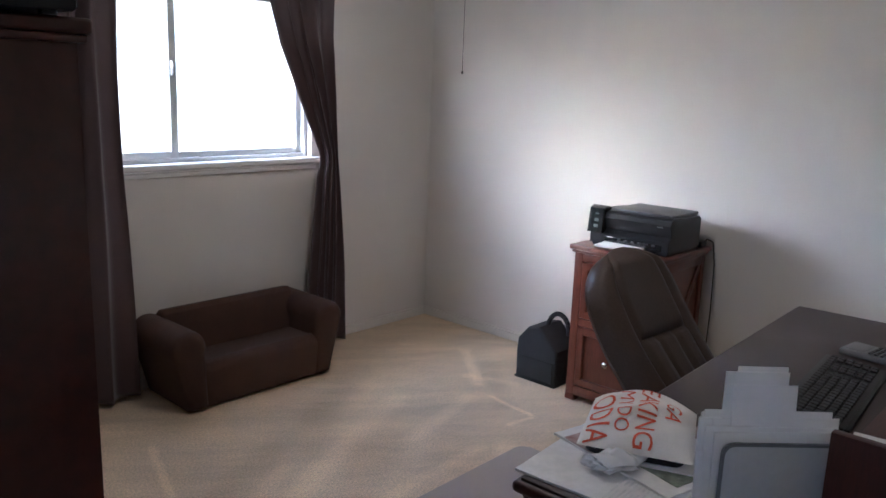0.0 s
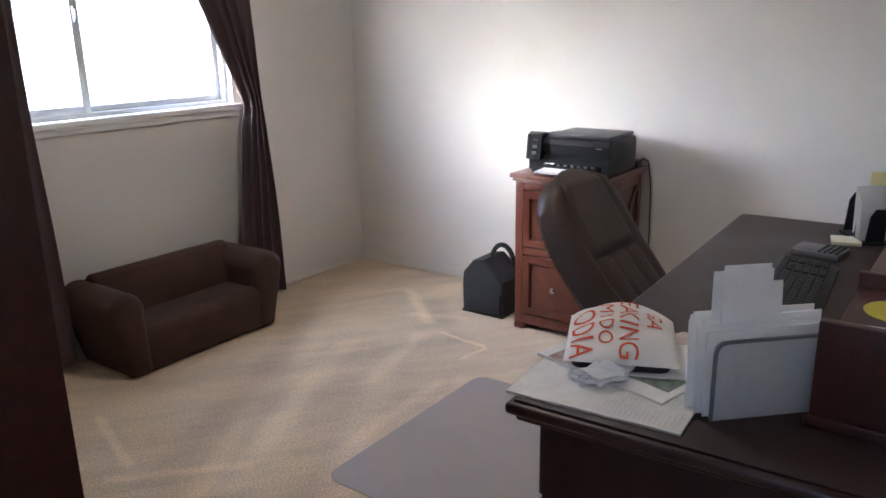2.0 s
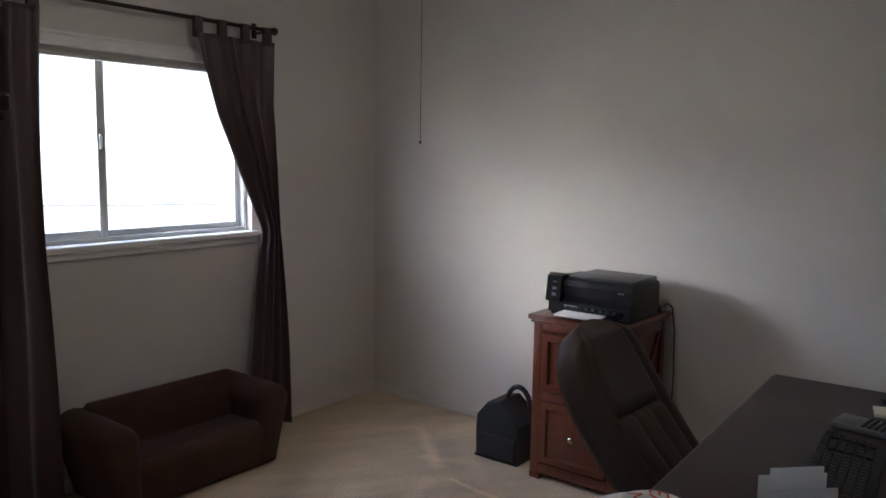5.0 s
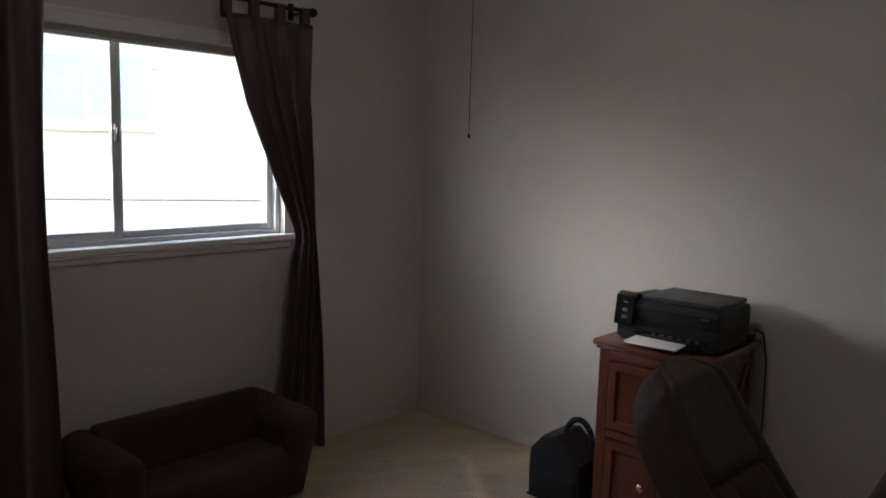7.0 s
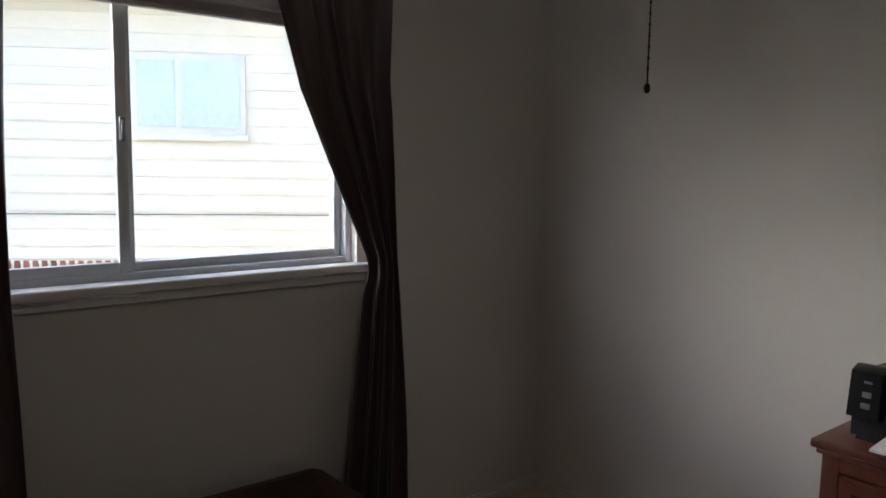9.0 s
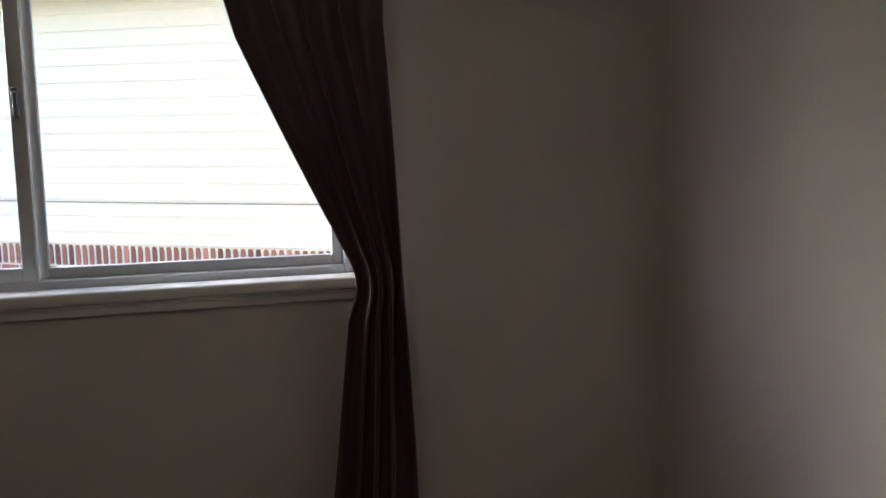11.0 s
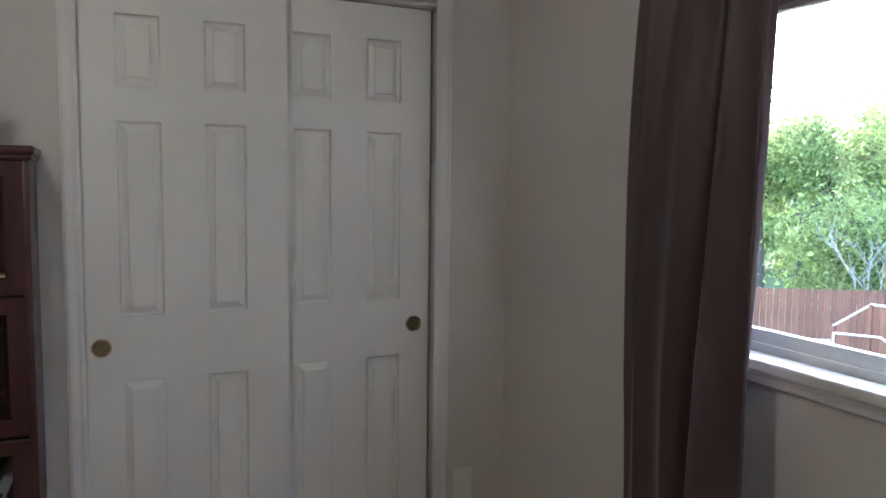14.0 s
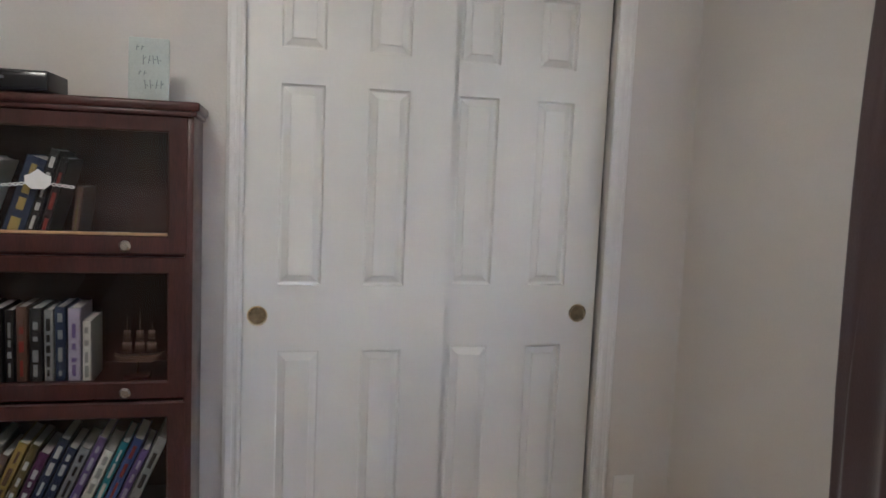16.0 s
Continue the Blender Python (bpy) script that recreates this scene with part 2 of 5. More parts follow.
BARK = material("bark", (0.10, 0.08, 0.06), 0.95, 0.3, 6.0, 30.0, 0.6, stretch=(1, 1, 0.3))
LAWN = material("lawn", (0.085, 0.12, 0.04), 0.95, 0.3, 0.8, 40.0, 0.6)
DECK = material("deck_boards", (0.45, 0.42, 0.38), 0.85, 0.12, 4.0, 30.0, 0.2)
CANVASU = material("umbrella_canvas", (0.33, 0.26, 0.20), 0.9, 0.08, 4.0, 90.0, 0.15)
WHITEM = material("white_powder_coat", (0.78, 0.78, 0.76), 0.45, 0.03, 6.0, 60.0, 0.03)
# pale blue base colour: the sky's reflection is painted into these panes
FARGLASS = material("sky_painted_far_glass", (0.58, 0.68, 0.70), 0.08, 0.06, 2.0, 20.0, 0.0)
for leafy in (LEAF, LEAF2):
    lt = leafy.node_tree
    through_leaf, both = lt.nodes.new("ShaderNodeBsdfTranslucent"), lt.nodes.new("ShaderNodeMixShader")
    both.inputs[0].default_value = 0.58
    lt.links.new(lt.nodes["Principled BSDF"].inputs["Base Color"].links[0].from_socket, through_leaf.inputs["Color"])
    lt.links.new(lt.nodes["Principled BSDF"].outputs[0], both.inputs[1])
    lt.links.new(through_leaf.outputs[0], both.inputs[2])
    lt.links.new(both.outputs[0], lt.nodes["Material Output"].inputs["Surface"])
LAMPGLOW = lamp_material("warm_bulb_glass", (1.0, 0.82, 0.58), 2.6)
FANWOOD = material("fan_blade_wood", (0.24, 0.15, 0.09), 0.4, 0.2, 4.0, 40.0, 0.04, stretch=(1, 8, 1))


# ---- building helpers ----
def box(bm, lo, hi, bevel=0.0, seg=2):
    """Add a box from lo to hi to bm, with rounded edges."""
    c, s = [(a + b) / 2 for a, b in zip(lo, hi)], [abs(b - a) for a, b in zip(lo, hi)]
    made = bmesh.ops.create_cube(bm, size=1, matrix=Matrix.LocRotScale(c, None, s))
    if bevel:
        edges = {e for v in made["verts"] for e in v.link_edges}
        bmesh.ops.bevel(bm, geom=list(edges), offset=bevel, segments=seg, affect="EDGES", profile=0.5, clamp_overlap=True)
    return bm


def block(lo, hi, bevel=0.0, seg=2):
    return box(bmesh.new(), lo, hi, bevel, seg)


def rod(bm, a, b, r, r2=None, seg=16):
    """Add a round bar from a to b."""
    a, b = Vector(a), Vector(b)
    m = Matrix.Translation((a + b) / 2) @ (b - a).to_track_quat("Z", "Y").to_matrix().to_4x4()
    bmesh.ops.create_cone(bm, cap_ends=True, segments=seg, radius1=r, radius2=r if r2 is None else r2, depth=(b - a).length, matrix=m)
    return bm


def ball(bm, c, r, squash=(1, 1, 1), seg=14):
    bmesh.ops.create_uvsphere(bm, u_segments=seg, v_segments=seg // 2 + 2, radius=r, matrix=Matrix.LocRotScale(c, None, squash))
    return bm


def turned(bm, profile, seg=24, m=Matrix()):
    """Add a body of revolution round z; profile: rows of radius, height."""
    rings = [[bm.verts.new(m @ Vector((r * math.cos(k * math.tau / seg), r * math.sin(k * math.tau / seg), z))) for k in range(seg)]
             for r, z in profile]
    for a, b in zip(rings, rings[1:]):
        for k in range(seg):
            bm.faces.new((a[k], a[(k + 1) % seg], b[(k + 1) % seg], b[k]))
    bm.faces.new(rings[0][::-1])
    bm.faces.new(rings[-1])
    return bm


def ring(bm, outer, inner, x0, x1, chamfer=0.003):
    """Add one closed picture frame across x: outer and inner are y0, y1, z0, z1; its front (x1) is chamfered."""
    def corners(q, x, d):
        y0, y1, z0, z1 = q[0] + d, q[1] - d, q[2] + d, q[3] - d
        return [bm.verts.new((x, y, z)) for y, z in ((y0, z0), (y1, z0), (y1, z1), (y0, z1))]
    s = 1 if x1 > x0 else -1
    loops = [corners(inner, x0, 0), corners(outer, x0, 0), corners(outer, x1 - s * chamfer, 0), corners(outer, x1, chamfer),
             corners(inner, x1, -chamfer), corners(inner, x1 - s * chamfer, 0)]
    for a, c in zip(loops, loops[1:] + loops[:1]):
        for k in range(4):
            bm.faces.new((a[k], a[(k + 1) % 4], c[(k + 1) % 4], c[k]))
    return bm


def prism(bm, outline, axis, a, b, bevel=0.0):
    """Add an outline (rows of two coordinates) pulled along an axis from a to b."""
    def at(p, q):
        return {"x": (q, p[0], p[1]), "y": (p[0], q, p[1]), "z": (p[0], p[1], q)}[axis]
    lo, hi = [bm.verts.new(at(p, a)) for p in outline], [bm.verts.new(at(p, b)) for p in outline]
    faces = [bm.faces.new(lo), bm.faces.new(hi)]
    for k in range(len(lo)):
        n = (k + 1) % len(lo)
        faces.append(bm.faces.new((lo[k], lo[n], hi[n], hi[k])))
    bmesh.ops.recalc_face_normals(bm, faces=faces)
    if bevel:
        bmesh.ops.bevel(bm, geom=list({e for f in faces[:2] for e in f.edges}), offset=bevel, segments=3, affect="EDGES", profile=0.5, clamp_overlap=True)
    return bm


def mesh_of(name, bm, mat, smooth=None):
    me = bpy.data.meshes.new(name)
    bmesh.ops.recalc_face_normals(bm, faces=bm.faces[:])
    bm.to_mesh(me)
    bm.free()
    me.materials.append(mat)
    for p in me.polygons:
        p.use_smooth = True
    me.set_sharp_from_angle(angle=radians(smooth if smooth else 35))
    return me


def part(name, bm, mat, parent=None, label="", at=None):
    ob = new(name, mesh_of(name, bm, mat))
    if parent:
        ob.parent = parent
    if at is not None:
        ob.matrix_basis = at
    if label:
        tagged(ob, label)
    return ob


def thing(name, m, label, category, group=""):
    ob = new(name)
    ob.empty_display_size = 0.1
    ob.matrix_basis = m
    return tagged(ob, label, category, group)


def setting(name, bm, mat, label, category):
    return tagged(part(name, bm, mat), label, category, kind="structure")


def arc(cx, cy, r, a, b, n=8, ry=None):
    return [(cx + r * math.cos(radians(a + (b - a) * k / n)), cy + (ry or r) * math.sin(radians(a + (b - a) * k / n))) for k in range(n + 1)]


# ---- the room: window wall y = 0, east wall x = 0, closet wall x = WX ----
WX, SY, TOP, TH = -3.138, -3.55, 2.44, 0.13
OX0, OX1, OZ0, OZ1 = -2.318, -0.878, 1.0, 1.836          # window opening
CY0, CY1, CZ = -1.390, -0.258, 1.964                        # closet opening
DY0, DY1, DZ = -3.34, -2.42, 2.05                           # doorway to the hall

setting("floor", block((-4.6, SY - TH, -0.12), (TH, TH, 0)), CARPET, "beige cut-pile carpet with vacuum marks", "carpet")
setting("ceiling", block((-4.6, SY - TH, TOP), (TH, TH, TOP + 0.12)), CEIL, "white textured ceiling", "ceiling")

bm = bmesh.new()
box(bm, (WX - TH, 0, 0), (OX0, TH, TOP))
box(bm, (OX1, 0, 0), (TH, TH, TOP))
box(bm, (OX0, 0, 0), (OX1, TH, OZ0))
box(bm, (OX0, 0, OZ1), (OX1, TH, TOP))
wall_north = setting("wall_north", bm, WALL, "off-white painted wall with a window opening", "wall")
setting("wall_east", block((0, SY, 0), (TH, 0, TOP)), WALL, "off-white painted wall with orange-peel texture", "wall")
setting("wall_south", block((-4.6, SY - TH, 0), (TH, SY, TOP)), WALL, "off-white painted wall", "wall")
bm = bmesh.new()
box(bm, (WX - TH, CY1, 0), (WX, 0, TOP))
box(bm, (WX - TH, CY0, CZ), (WX, CY1, TOP))
box(bm, (WX - TH, DY1, 0), (WX, CY0, TOP))
box(bm, (WX - TH, DY0, DZ), (WX, DY1, TOP))
box(bm, (WX - TH, SY, 0), (WX, DY0, TOP))
setting("wall_west", bm, WALL, "off-white painted wall with closet and doorway", "wall")
bm = bmesh.new()
box(bm, (WX - 0.75, CY0 - 0.25, 0), (WX - 0.70, 0, TOP))
box(bm, (WX - 0.70, CY0 - 0.25, 0), (WX - TH, CY0 - 0.20, TOP))
setting("closet_wall", bm, WALL, "plain painted inner walls of the closet", "wall")
bm = bmesh.new()
# small high opening in the hall's far wall: unseen, added to brighten the desk
for lo, hi in (((-4.6, SY, 0), (-4.5, -3.05, TOP)), ((-4.6, -2.75, 0), (-4.5, CY0 - 0.25, TOP)), ((-4.6, -3.05, 0), (-4.5, -2.75, 1.5)), ((-4.6, -3.05, 1.85), (-4.5, -2.75, TOP))):
    box(bm, lo, hi)
box(bm, (-4.5, CY0 - 0.35, 0), (WX - 0.75, CY0 - 0.25, TOP))
setting("hall_wall", bm, WALL, "plain painted walls of the hall with an added light opening", "wall")


def baseboard(lo, hi, along):
    """A skirting board with a stepped, rounded top; lo and hi give its run, along its axis; it stands out by 14 mm."""
    bm = bmesh.new()
    box(bm, (lo[0], lo[1], 0), (hi[0], hi[1], 0.040), 0.002)
    if along == "x":
        box(bm, (lo[0], hi[1] - 0.009, 0.040), (hi[0], hi[1], 0.055), 0.004)
    elif hi[0] > -1:
        box(bm, (hi[0] - 0.009, lo[1], 0.040), (hi[0], hi[1], 0.055), 0.004)
    else:
        box(bm, (lo[0], lo[1], 0.040), (lo[0] + 0.009, hi[1], 0.055), 0.004)
    setting("baseboard", bm, BASE, "white painted baseboard", "baseboard")


baseboard((WX, -0.014), (-0.014, 0), "x")
baseboard((-0.014, SY), (0, -0.0), "y")
baseboard((WX, -0.222), (WX + 0.014, -0.014), "y")

# window: vinyl slider set deep in the opening
win = tagged(new("window_1"), "white sliding window with two panes, closed", "window", kind="structure")
win.location = (0, 0, 0)
bm = bmesh.new()
FY0, FY1 = 0.036, 0.092
box(bm, (OX0, FY0, OZ0), (OX0 + 0.022, FY1, OZ1), 0.003)
box(bm, (OX1 - 0.022, FY0, OZ0), (OX1, FY1, OZ1), 0.003)
box(bm, (OX0 + 0.022, FY0, OZ0), (OX1 - 0.022, FY1, OZ0 + 0.024), 0.003)
box(bm, (OX0 + 0.022, FY0, OZ1 - 0.024), (OX1 - 0.022, FY1, OZ1), 0.003)
part("window_frame", bm, ALU, win)
MX = -1.594


def sash(x0, x1, y0, y1, z0, z1, w):
    bm = bmesh.new()
    box(bm, (x0, y0, z0), (x0 + w, y1, z1), 0.003)
    box(bm, (x1 - w, y0, z0), (x1, y1, z1), 0.003)
    box(bm, (x0 + w, y0, z0), (x1 - w, y1, z0 + w), 0.003)
    box(bm, (x0 + w, y0, z1 - w), (x1 - w, y1, z1), 0.003)
    s = part("sash", bm, ALU, win)
    g = part("pane", block((x0 + w, (y0 + y1) / 2 - 0.002, z0 + w), (x1 - w, (y0 + y1) / 2 + 0.002, z1 - w)), GLASS, s)
    g.visible_shadow = False
    return s


sash_in = sash(OX0 + 0.022, MX + 0.003, 0.040, 0.062, OZ0 + 0.024, OZ1 - 0.024, 0.031)
sash_out = sash(MX - 0.004, OX1 - 0.022, 0.065, 0.087, OZ0 + 0.024, OZ1 - 0.024, 0.026)
bm = bmesh.new()
box(bm, (MX - 0.022, 0.026, 1.385), (MX - 0.006, 0.040, 1.45), 0.004)
rod(bm, (MX - 0.014, 0.028, 1.39), (MX - 0.014, 0.021, 1.44), 0.005)
part("window_latch", bm, GREYP, sash_in, "small dark grey latch")
bm = bmesh.new()
box(bm, (OX0 - 0.05, -0.038, OZ0 - 0.022), (OX1 + 0.04, 0.034, OZ0 + 0.006), 0.007, 3)
part("window_sill", bm, TRIM, win, "white painted wooden sill")
bm = bmesh.new()
box(bm, (OX0 - 0.03, -0.016, OZ0 - 0.052), (OX1 + 0.02, 0, OZ0 - 0.024), 0.003)
box(bm, (OX0 - 0.03, -0.022, OZ0 - 0.034), (OX1 + 0.02, -0.016, OZ0 - 0.024), 0.003)
part("apron", bm, TRIM, win)

# raised blind in the top of the opening
blind = thing("window_blind", pose((OX0 + OX1) / 2, 0.014, OZ1), "raised mini blind stacked under its head rail", "blind")
hw = (OX1 - OX0) / 2 - 0.008
bm = block((-hw, -0.026, -0.060), (hw, 0.018, -0.002), 0.003)
box(bm, (-hw, -0.032, -0.060), (hw, -0.026, -0.046), 0.002)
box(bm, (-hw, -0.032, -0.016), (hw, -0.026, -0.002), 0.002)
part("head_rail", bm, TRIM, blind, "white moulded head rail")
for k in range(7):
    part("slat", block((-hw, -0.022, -0.0636 - k * 0.0028), (hw, 0.004, -0.062 - k * 0.0028)), BLIND, blind)
part("bottom_rail", block((-hw, -0.022, -0.096), (hw, 0.004, -0.082), 0.003), BLIND, blind)

# curtain rod and the two tab-top curtains
ROD_Z, ROD_Y = 1.955, -0.078
rail = thing("curtain_rod", pose(-1.62, ROD_Y, ROD_Z), "dark bronze curtain rod with knob finials", "curtain rod")
part("pole", rod(bmesh.new(), (-0.86, 0, 0), (0.826, 0, 0), 0.009), IRON, rail)
for sx in (-0.86, 0.826):
    bm = ball(bmesh.new(), (sx, 0, 0), 0.019, (1.2, 1, 1))
    rod(bm, (sx - 0.03 * (1 if sx > 0 else -1), 0, 0), (sx - 0.015 * (1 if sx > 0 else -1), 0, 0), 0.014)
    part("finial", bm, IRON, rail)
for sx in (-0.78, 0.765):
    bm = block((sx - 0.012, 0.066, -0.035), (sx + 0.012, 0.078, 0.035), 0.003)
    rod(bm, (sx, 0.07, -0.012), (sx, -0.002, -0.012), 0.006)
    part("bracket", bm, IRON, rail)


def mixed(rows, z):
    """The value at height z of rows (height, value), in falling height."""
    for (za, a), (zb, b) in zip(rows, rows[1:]):
        if z >= zb:
            f = min(1, (za - z) / (za - zb))
            return a + (b - a) * f
    return rows[-1][1]


def curtain(left, right, folds, deep, tabs, seed, label, off=0.0, flare=0.0, cleft=None):
    """A hanging cloth between the lines left(z) and right(z), in folds, with tabs over the rod."""
    cloth = thing("curtain", pose(0, 0, 0), label, "curtain", "curtains at the window")
    rnd = random.Random(seed)
    ph = [rnd.uniform(0, 6) for _ in range(4)]
    nu, nv = 150, 70
    ztop, zbot = left[0][0], left[-1][0]
    bm = bmesh.new()
    grid = []
    for j in range(nv + 1):
        z = ztop + (zbot - ztop) * j / nv
        x0, x1 = mixed(left, z), mixed(right, z)
        d = mixed(deep, z)
        row = []
        for i in range(nu + 1):
            u = i / nu
            w = u + 0.025 * math.sin(u * 9 + ph[0] + z * 0.9) + 0.012 * math.sin(z * 4 + u * 5 + ph[1])
            f = math.sin(w * folds * math.tau + ph[2])
            f += 0.14 * math.sin(w * folds * 2.3 * math.tau + ph[3] + z * 1.3)
            y = -0.066 - 0.02 - off - d * (0.5 + 0.45 * f) + 0.01 * math.sin(z * 3 + u * 4) - flare * (1 - u) * (1.9 - z) / 1.9
            if cleft:
                c = cleft + 0.09 * (z - 0.9)
                y += d * 0.3 * f * (u < c) + 0.05 * math.exp(-((u - c) / 0.035) ** 2)
                y -= 0.028 * max(0.0, math.sin(math.pi * (u - c) / (1 - c)))
            x = x0 + (x1 - x0) * u + d * 0.25 * math.cos(w * folds * math.tau + ph[2])
            row.append(bm.verts.new((x, min(y, -0.044), z)))
        grid.append(row)
    for j in range(nv):
        for i in range(nu):
            bm.faces.new((grid[j][i], grid[j][i + 1], grid[j + 1][i + 1], grid[j + 1][i]))
    body = part("drape", bm, CURT, cloth)
    body.modifiers.new("cloth", "SOLIDIFY").thickness = 0.003
    xa, xb = left[0][1], right[0][1]
    for k in range(tabs):
        x = xa + 0.022 + (xb - xa - 0.044) * k / (tabs - 1)
        bm = bmesh.new()
        loop = [(ROD_Y + 0.0125 * math.cos(a), ROD_Z + 0.0125 * math.sin(a)) for a in [radians(-20 + 220 * q / 10) for q in range(11)]]
        loop = [(ROD_Y + 0.0118, ztop - 0.02)] + loop + [(ROD_Y - 0.0118, ztop - 0.02)]
        inner = [(ROD_Y + (p[0] - ROD_Y) * 0.84, p[1] - (0.002 if p[1] > ROD_Z else 0)) for p in loop]
        prism(bm, loop + inner[::-1], "x", x - 0.02, x + 0.02)
        part("tab", bm, CURT, cloth)
    return cloth


curtain([(1.897, -1.238), (1.776, -1.213), (1.55, -1.146), (1.32, -1.037), (1.21, -0.983), (1.03, -0.893), (0.975, -0.888), (0.92, -0.908), (0.57, -0.943), (0.29, -0.975), (0.03, -1.0)],
        [(1.897, -0.815), (1.6, -0.824), (1.3, -0.804), (0.96, -0.79), (0.57, -0.77), (0.03, -0.748)],
        4, [(1.897, 0.022), (1.5, 0.04), (1.02, 0.03), (0.9, 0.035), (0.03, 0.045)], 4, 3,
        "dark brown tab-top curtain drawn aside beside the window")
curtain([(1.897, -2.292), (1.4, -2.308), (0.9, -2.322), (0.5, -2.318), (0.03, -2.305)],
        [(1.897, -1.888), (1.4, -1.905), (1.0, -1.913), (0.6, -1.908), (0.03, -1.90)],
        3.4, [(1.93, 0.02), (1.4, 0.034), (1.02, 0.042), (0.03, 0.055)], 4, 11,
        "dark brown tab-top curtain hanging straight to the floor", -0.012, 0.02, 0.54)

# closet: casing and two bypass doors
casing = tagged(new("closet_frame"), "white moulded casing round the closet", "door frame", kind="structure")
for ya, yb in ((-1.403, -1.355), (-0.276, -0.222)):
    bm = block((WX, ya, 0), (WX + 0.012, yb, CZ + 0.055), 0.003)
    box(bm, (WX + 0.012, ya + 0.006, 0), (WX + 0.018, ya + 0.026, CZ + 0.055), 0.003)
    box(bm, (WX + 0.012, yb - 0.014, 0), (WX + 0.016, yb - 0.004, CZ + 0.055), 0.002)
    part("side_casing", bm, TRIM, casing)
bm = block((WX, -1.355, CZ), (WX + 0.012, -0.276, CZ + 0.055), 0.003)
box(bm, (WX + 0.012, -1.355, CZ + 0.02), (WX + 0.018, -0.276, CZ + 0.045), 0.003)
part("head_casing", bm, TRIM, casing)
part("sliding_track", block((WX - 0.10, CY0, CZ - 0.010), (WX - 0.010, CY1, CZ), 0.002), TRIM, casing)


def closet_door(y0, y1, x, knob_y, label):
    """A moulded six-panel door slab whose face looks to +x."""
    door = thing("closet_door", pose(x, (y0 + y1) / 2, 0), label, "closet door", "sliding closet doors")
    w = (y1 - y0) / 2
    ys = [-w, -w + 0.127, -w + 0.248, -w + 0.370, -w + 0.489, w]
    zs = [0.012, 0.205, 0.783, 0.974, 1.538, 1.636, 1.839, 1.950]
    bm = bmesh.new()
    vs = [[bm.verts.new((0, y, z)) for y in ys] for z in zs]
    panels = []
    for j in range(7):
        for i in range(5):
            f = bm.faces.new((vs[j][i], vs[j][i + 1], vs[j + 1][i + 1], vs[j + 1][i]))
            if i in (1, 3) and j in (1, 3, 5):
                panels.append(f)
    for f in panels:
        bmesh.ops.inset_region(bm, faces=[f], thickness=0.0022, depth=-0.014)
        bmesh.ops.inset_region(bm, faces=[f], thickness=0.007, depth=-0.003)
        bmesh.ops.inset_region(bm, faces=[f], thickness=0.027, depth=0.011)
        bmesh.ops.inset_region(bm, faces=[f], thickness=0.002, depth=0.0045)
        bmesh.ops.inset_region(bm, faces=[f], thickness=0.003, depth=0.0005)
    if sum(f.normal.x for f in bm.faces) < 0:
        bmesh.ops.reverse_faces(bm, faces=bm.faces[:])
    slab = new("door_slab", mesh_of("door_slab", bm, DOORW, 8))
    slab.parent = door
    part("core", block((-0.032, -w, 0.012), (-0.016, w, 1.950)), DOORW, door)
    bm = turned(bmesh.new(), [(0.028, 0.0), (0.029, 0.004), (0.0275, 0.006), (0.0245, 0.0055), (0.022, 0.0015)],
                28, pose(0.0005, knob_y - (y0 + y1) / 2, 0.886, 0, 90, 0))
    pull = part("finger_pull", bm, BRASS, door, "round polished brass finger pull")
    # the dish has a darker brass colour than the rim
    bm = turned(bmesh.new(), [(0.0215, 0.0012), (0.0218, 0.0022), (0.012, 0.0018), (0.004, 0.0017)], 24, pose(0.0005, knob_y - (y0 + y1) / 2, 0.886, 0, 90, 0))
    part("dish", bm, DARKBRASS, pull, "darker brass dish")
    return door


closet_door(-1.386, -0.770, WX - 0.018, -1.313, "white six-panel sliding closet door, closed, in front")
closet_door(-0.866, -0.270, WX - 0.060, -0.327, "white six-panel sliding closet door, closed, behind")

# outlet by the closet
out = thing("wall_outlet", pose(WX, -0.158, 0.311), "white plastic wall outlet above the baseboard", "outlet")
part("cover_plate", block((0, -0.036, -0.058), (0.006, 0.036, 0.058), 0.003), TRIM, out)
for dz in (-0.02, 0.02):
    part("socket", block((0.006, -0.016, dz - 0.013), (0.008, 0.016, dz + 0.013), 0.001), DOORW, out)

# ---- ceiling fan above, with its long pull chain ----
fan = thing("ceiling_fan", pose(-1.642, -1.683, TOP), "ceiling fan with wooden blades, lit bulbs and a long pull chain", "ceiling fan")
part("canopy", turned(bmesh.new(), [(0.07, 0), (0.068, -0.02), (0.03, -0.05)]), IRON, fan)
part("downrod", rod(bmesh.new(), (0, 0, -0.05), (0, 0, -0.16), 0.012), IRON, fan)
part("motor_housing", turned(bmesh.new(), [(0.04, -0.15), (0.11, -0.17), (0.12, -0.22), (0.09, -0.26), (0.05, -0.275)]), IRON, fan)
for k in range(5):
    bm = bmesh.new()
    prism(bm, [(0.20, -0.055), (0.60, -0.068), (0.63, -0.03), (0.63, 0.03), (0.60, 0.068), (0.20, 0.055)], "z", -0.003, 0.003, 0.002)
    blade = part("blade", bm, FANWOOD, fan, at=pose(0, 0, -0.215, 0, 0, 20 + k * 72) @ pose(0, 0, 0, 8, 0, 0))
    bm = block((0.10, -0.02, -0.004), (0.24, 0.02, 0.0), 0.002)
    part("blade_iron", bm, IRON, blade)
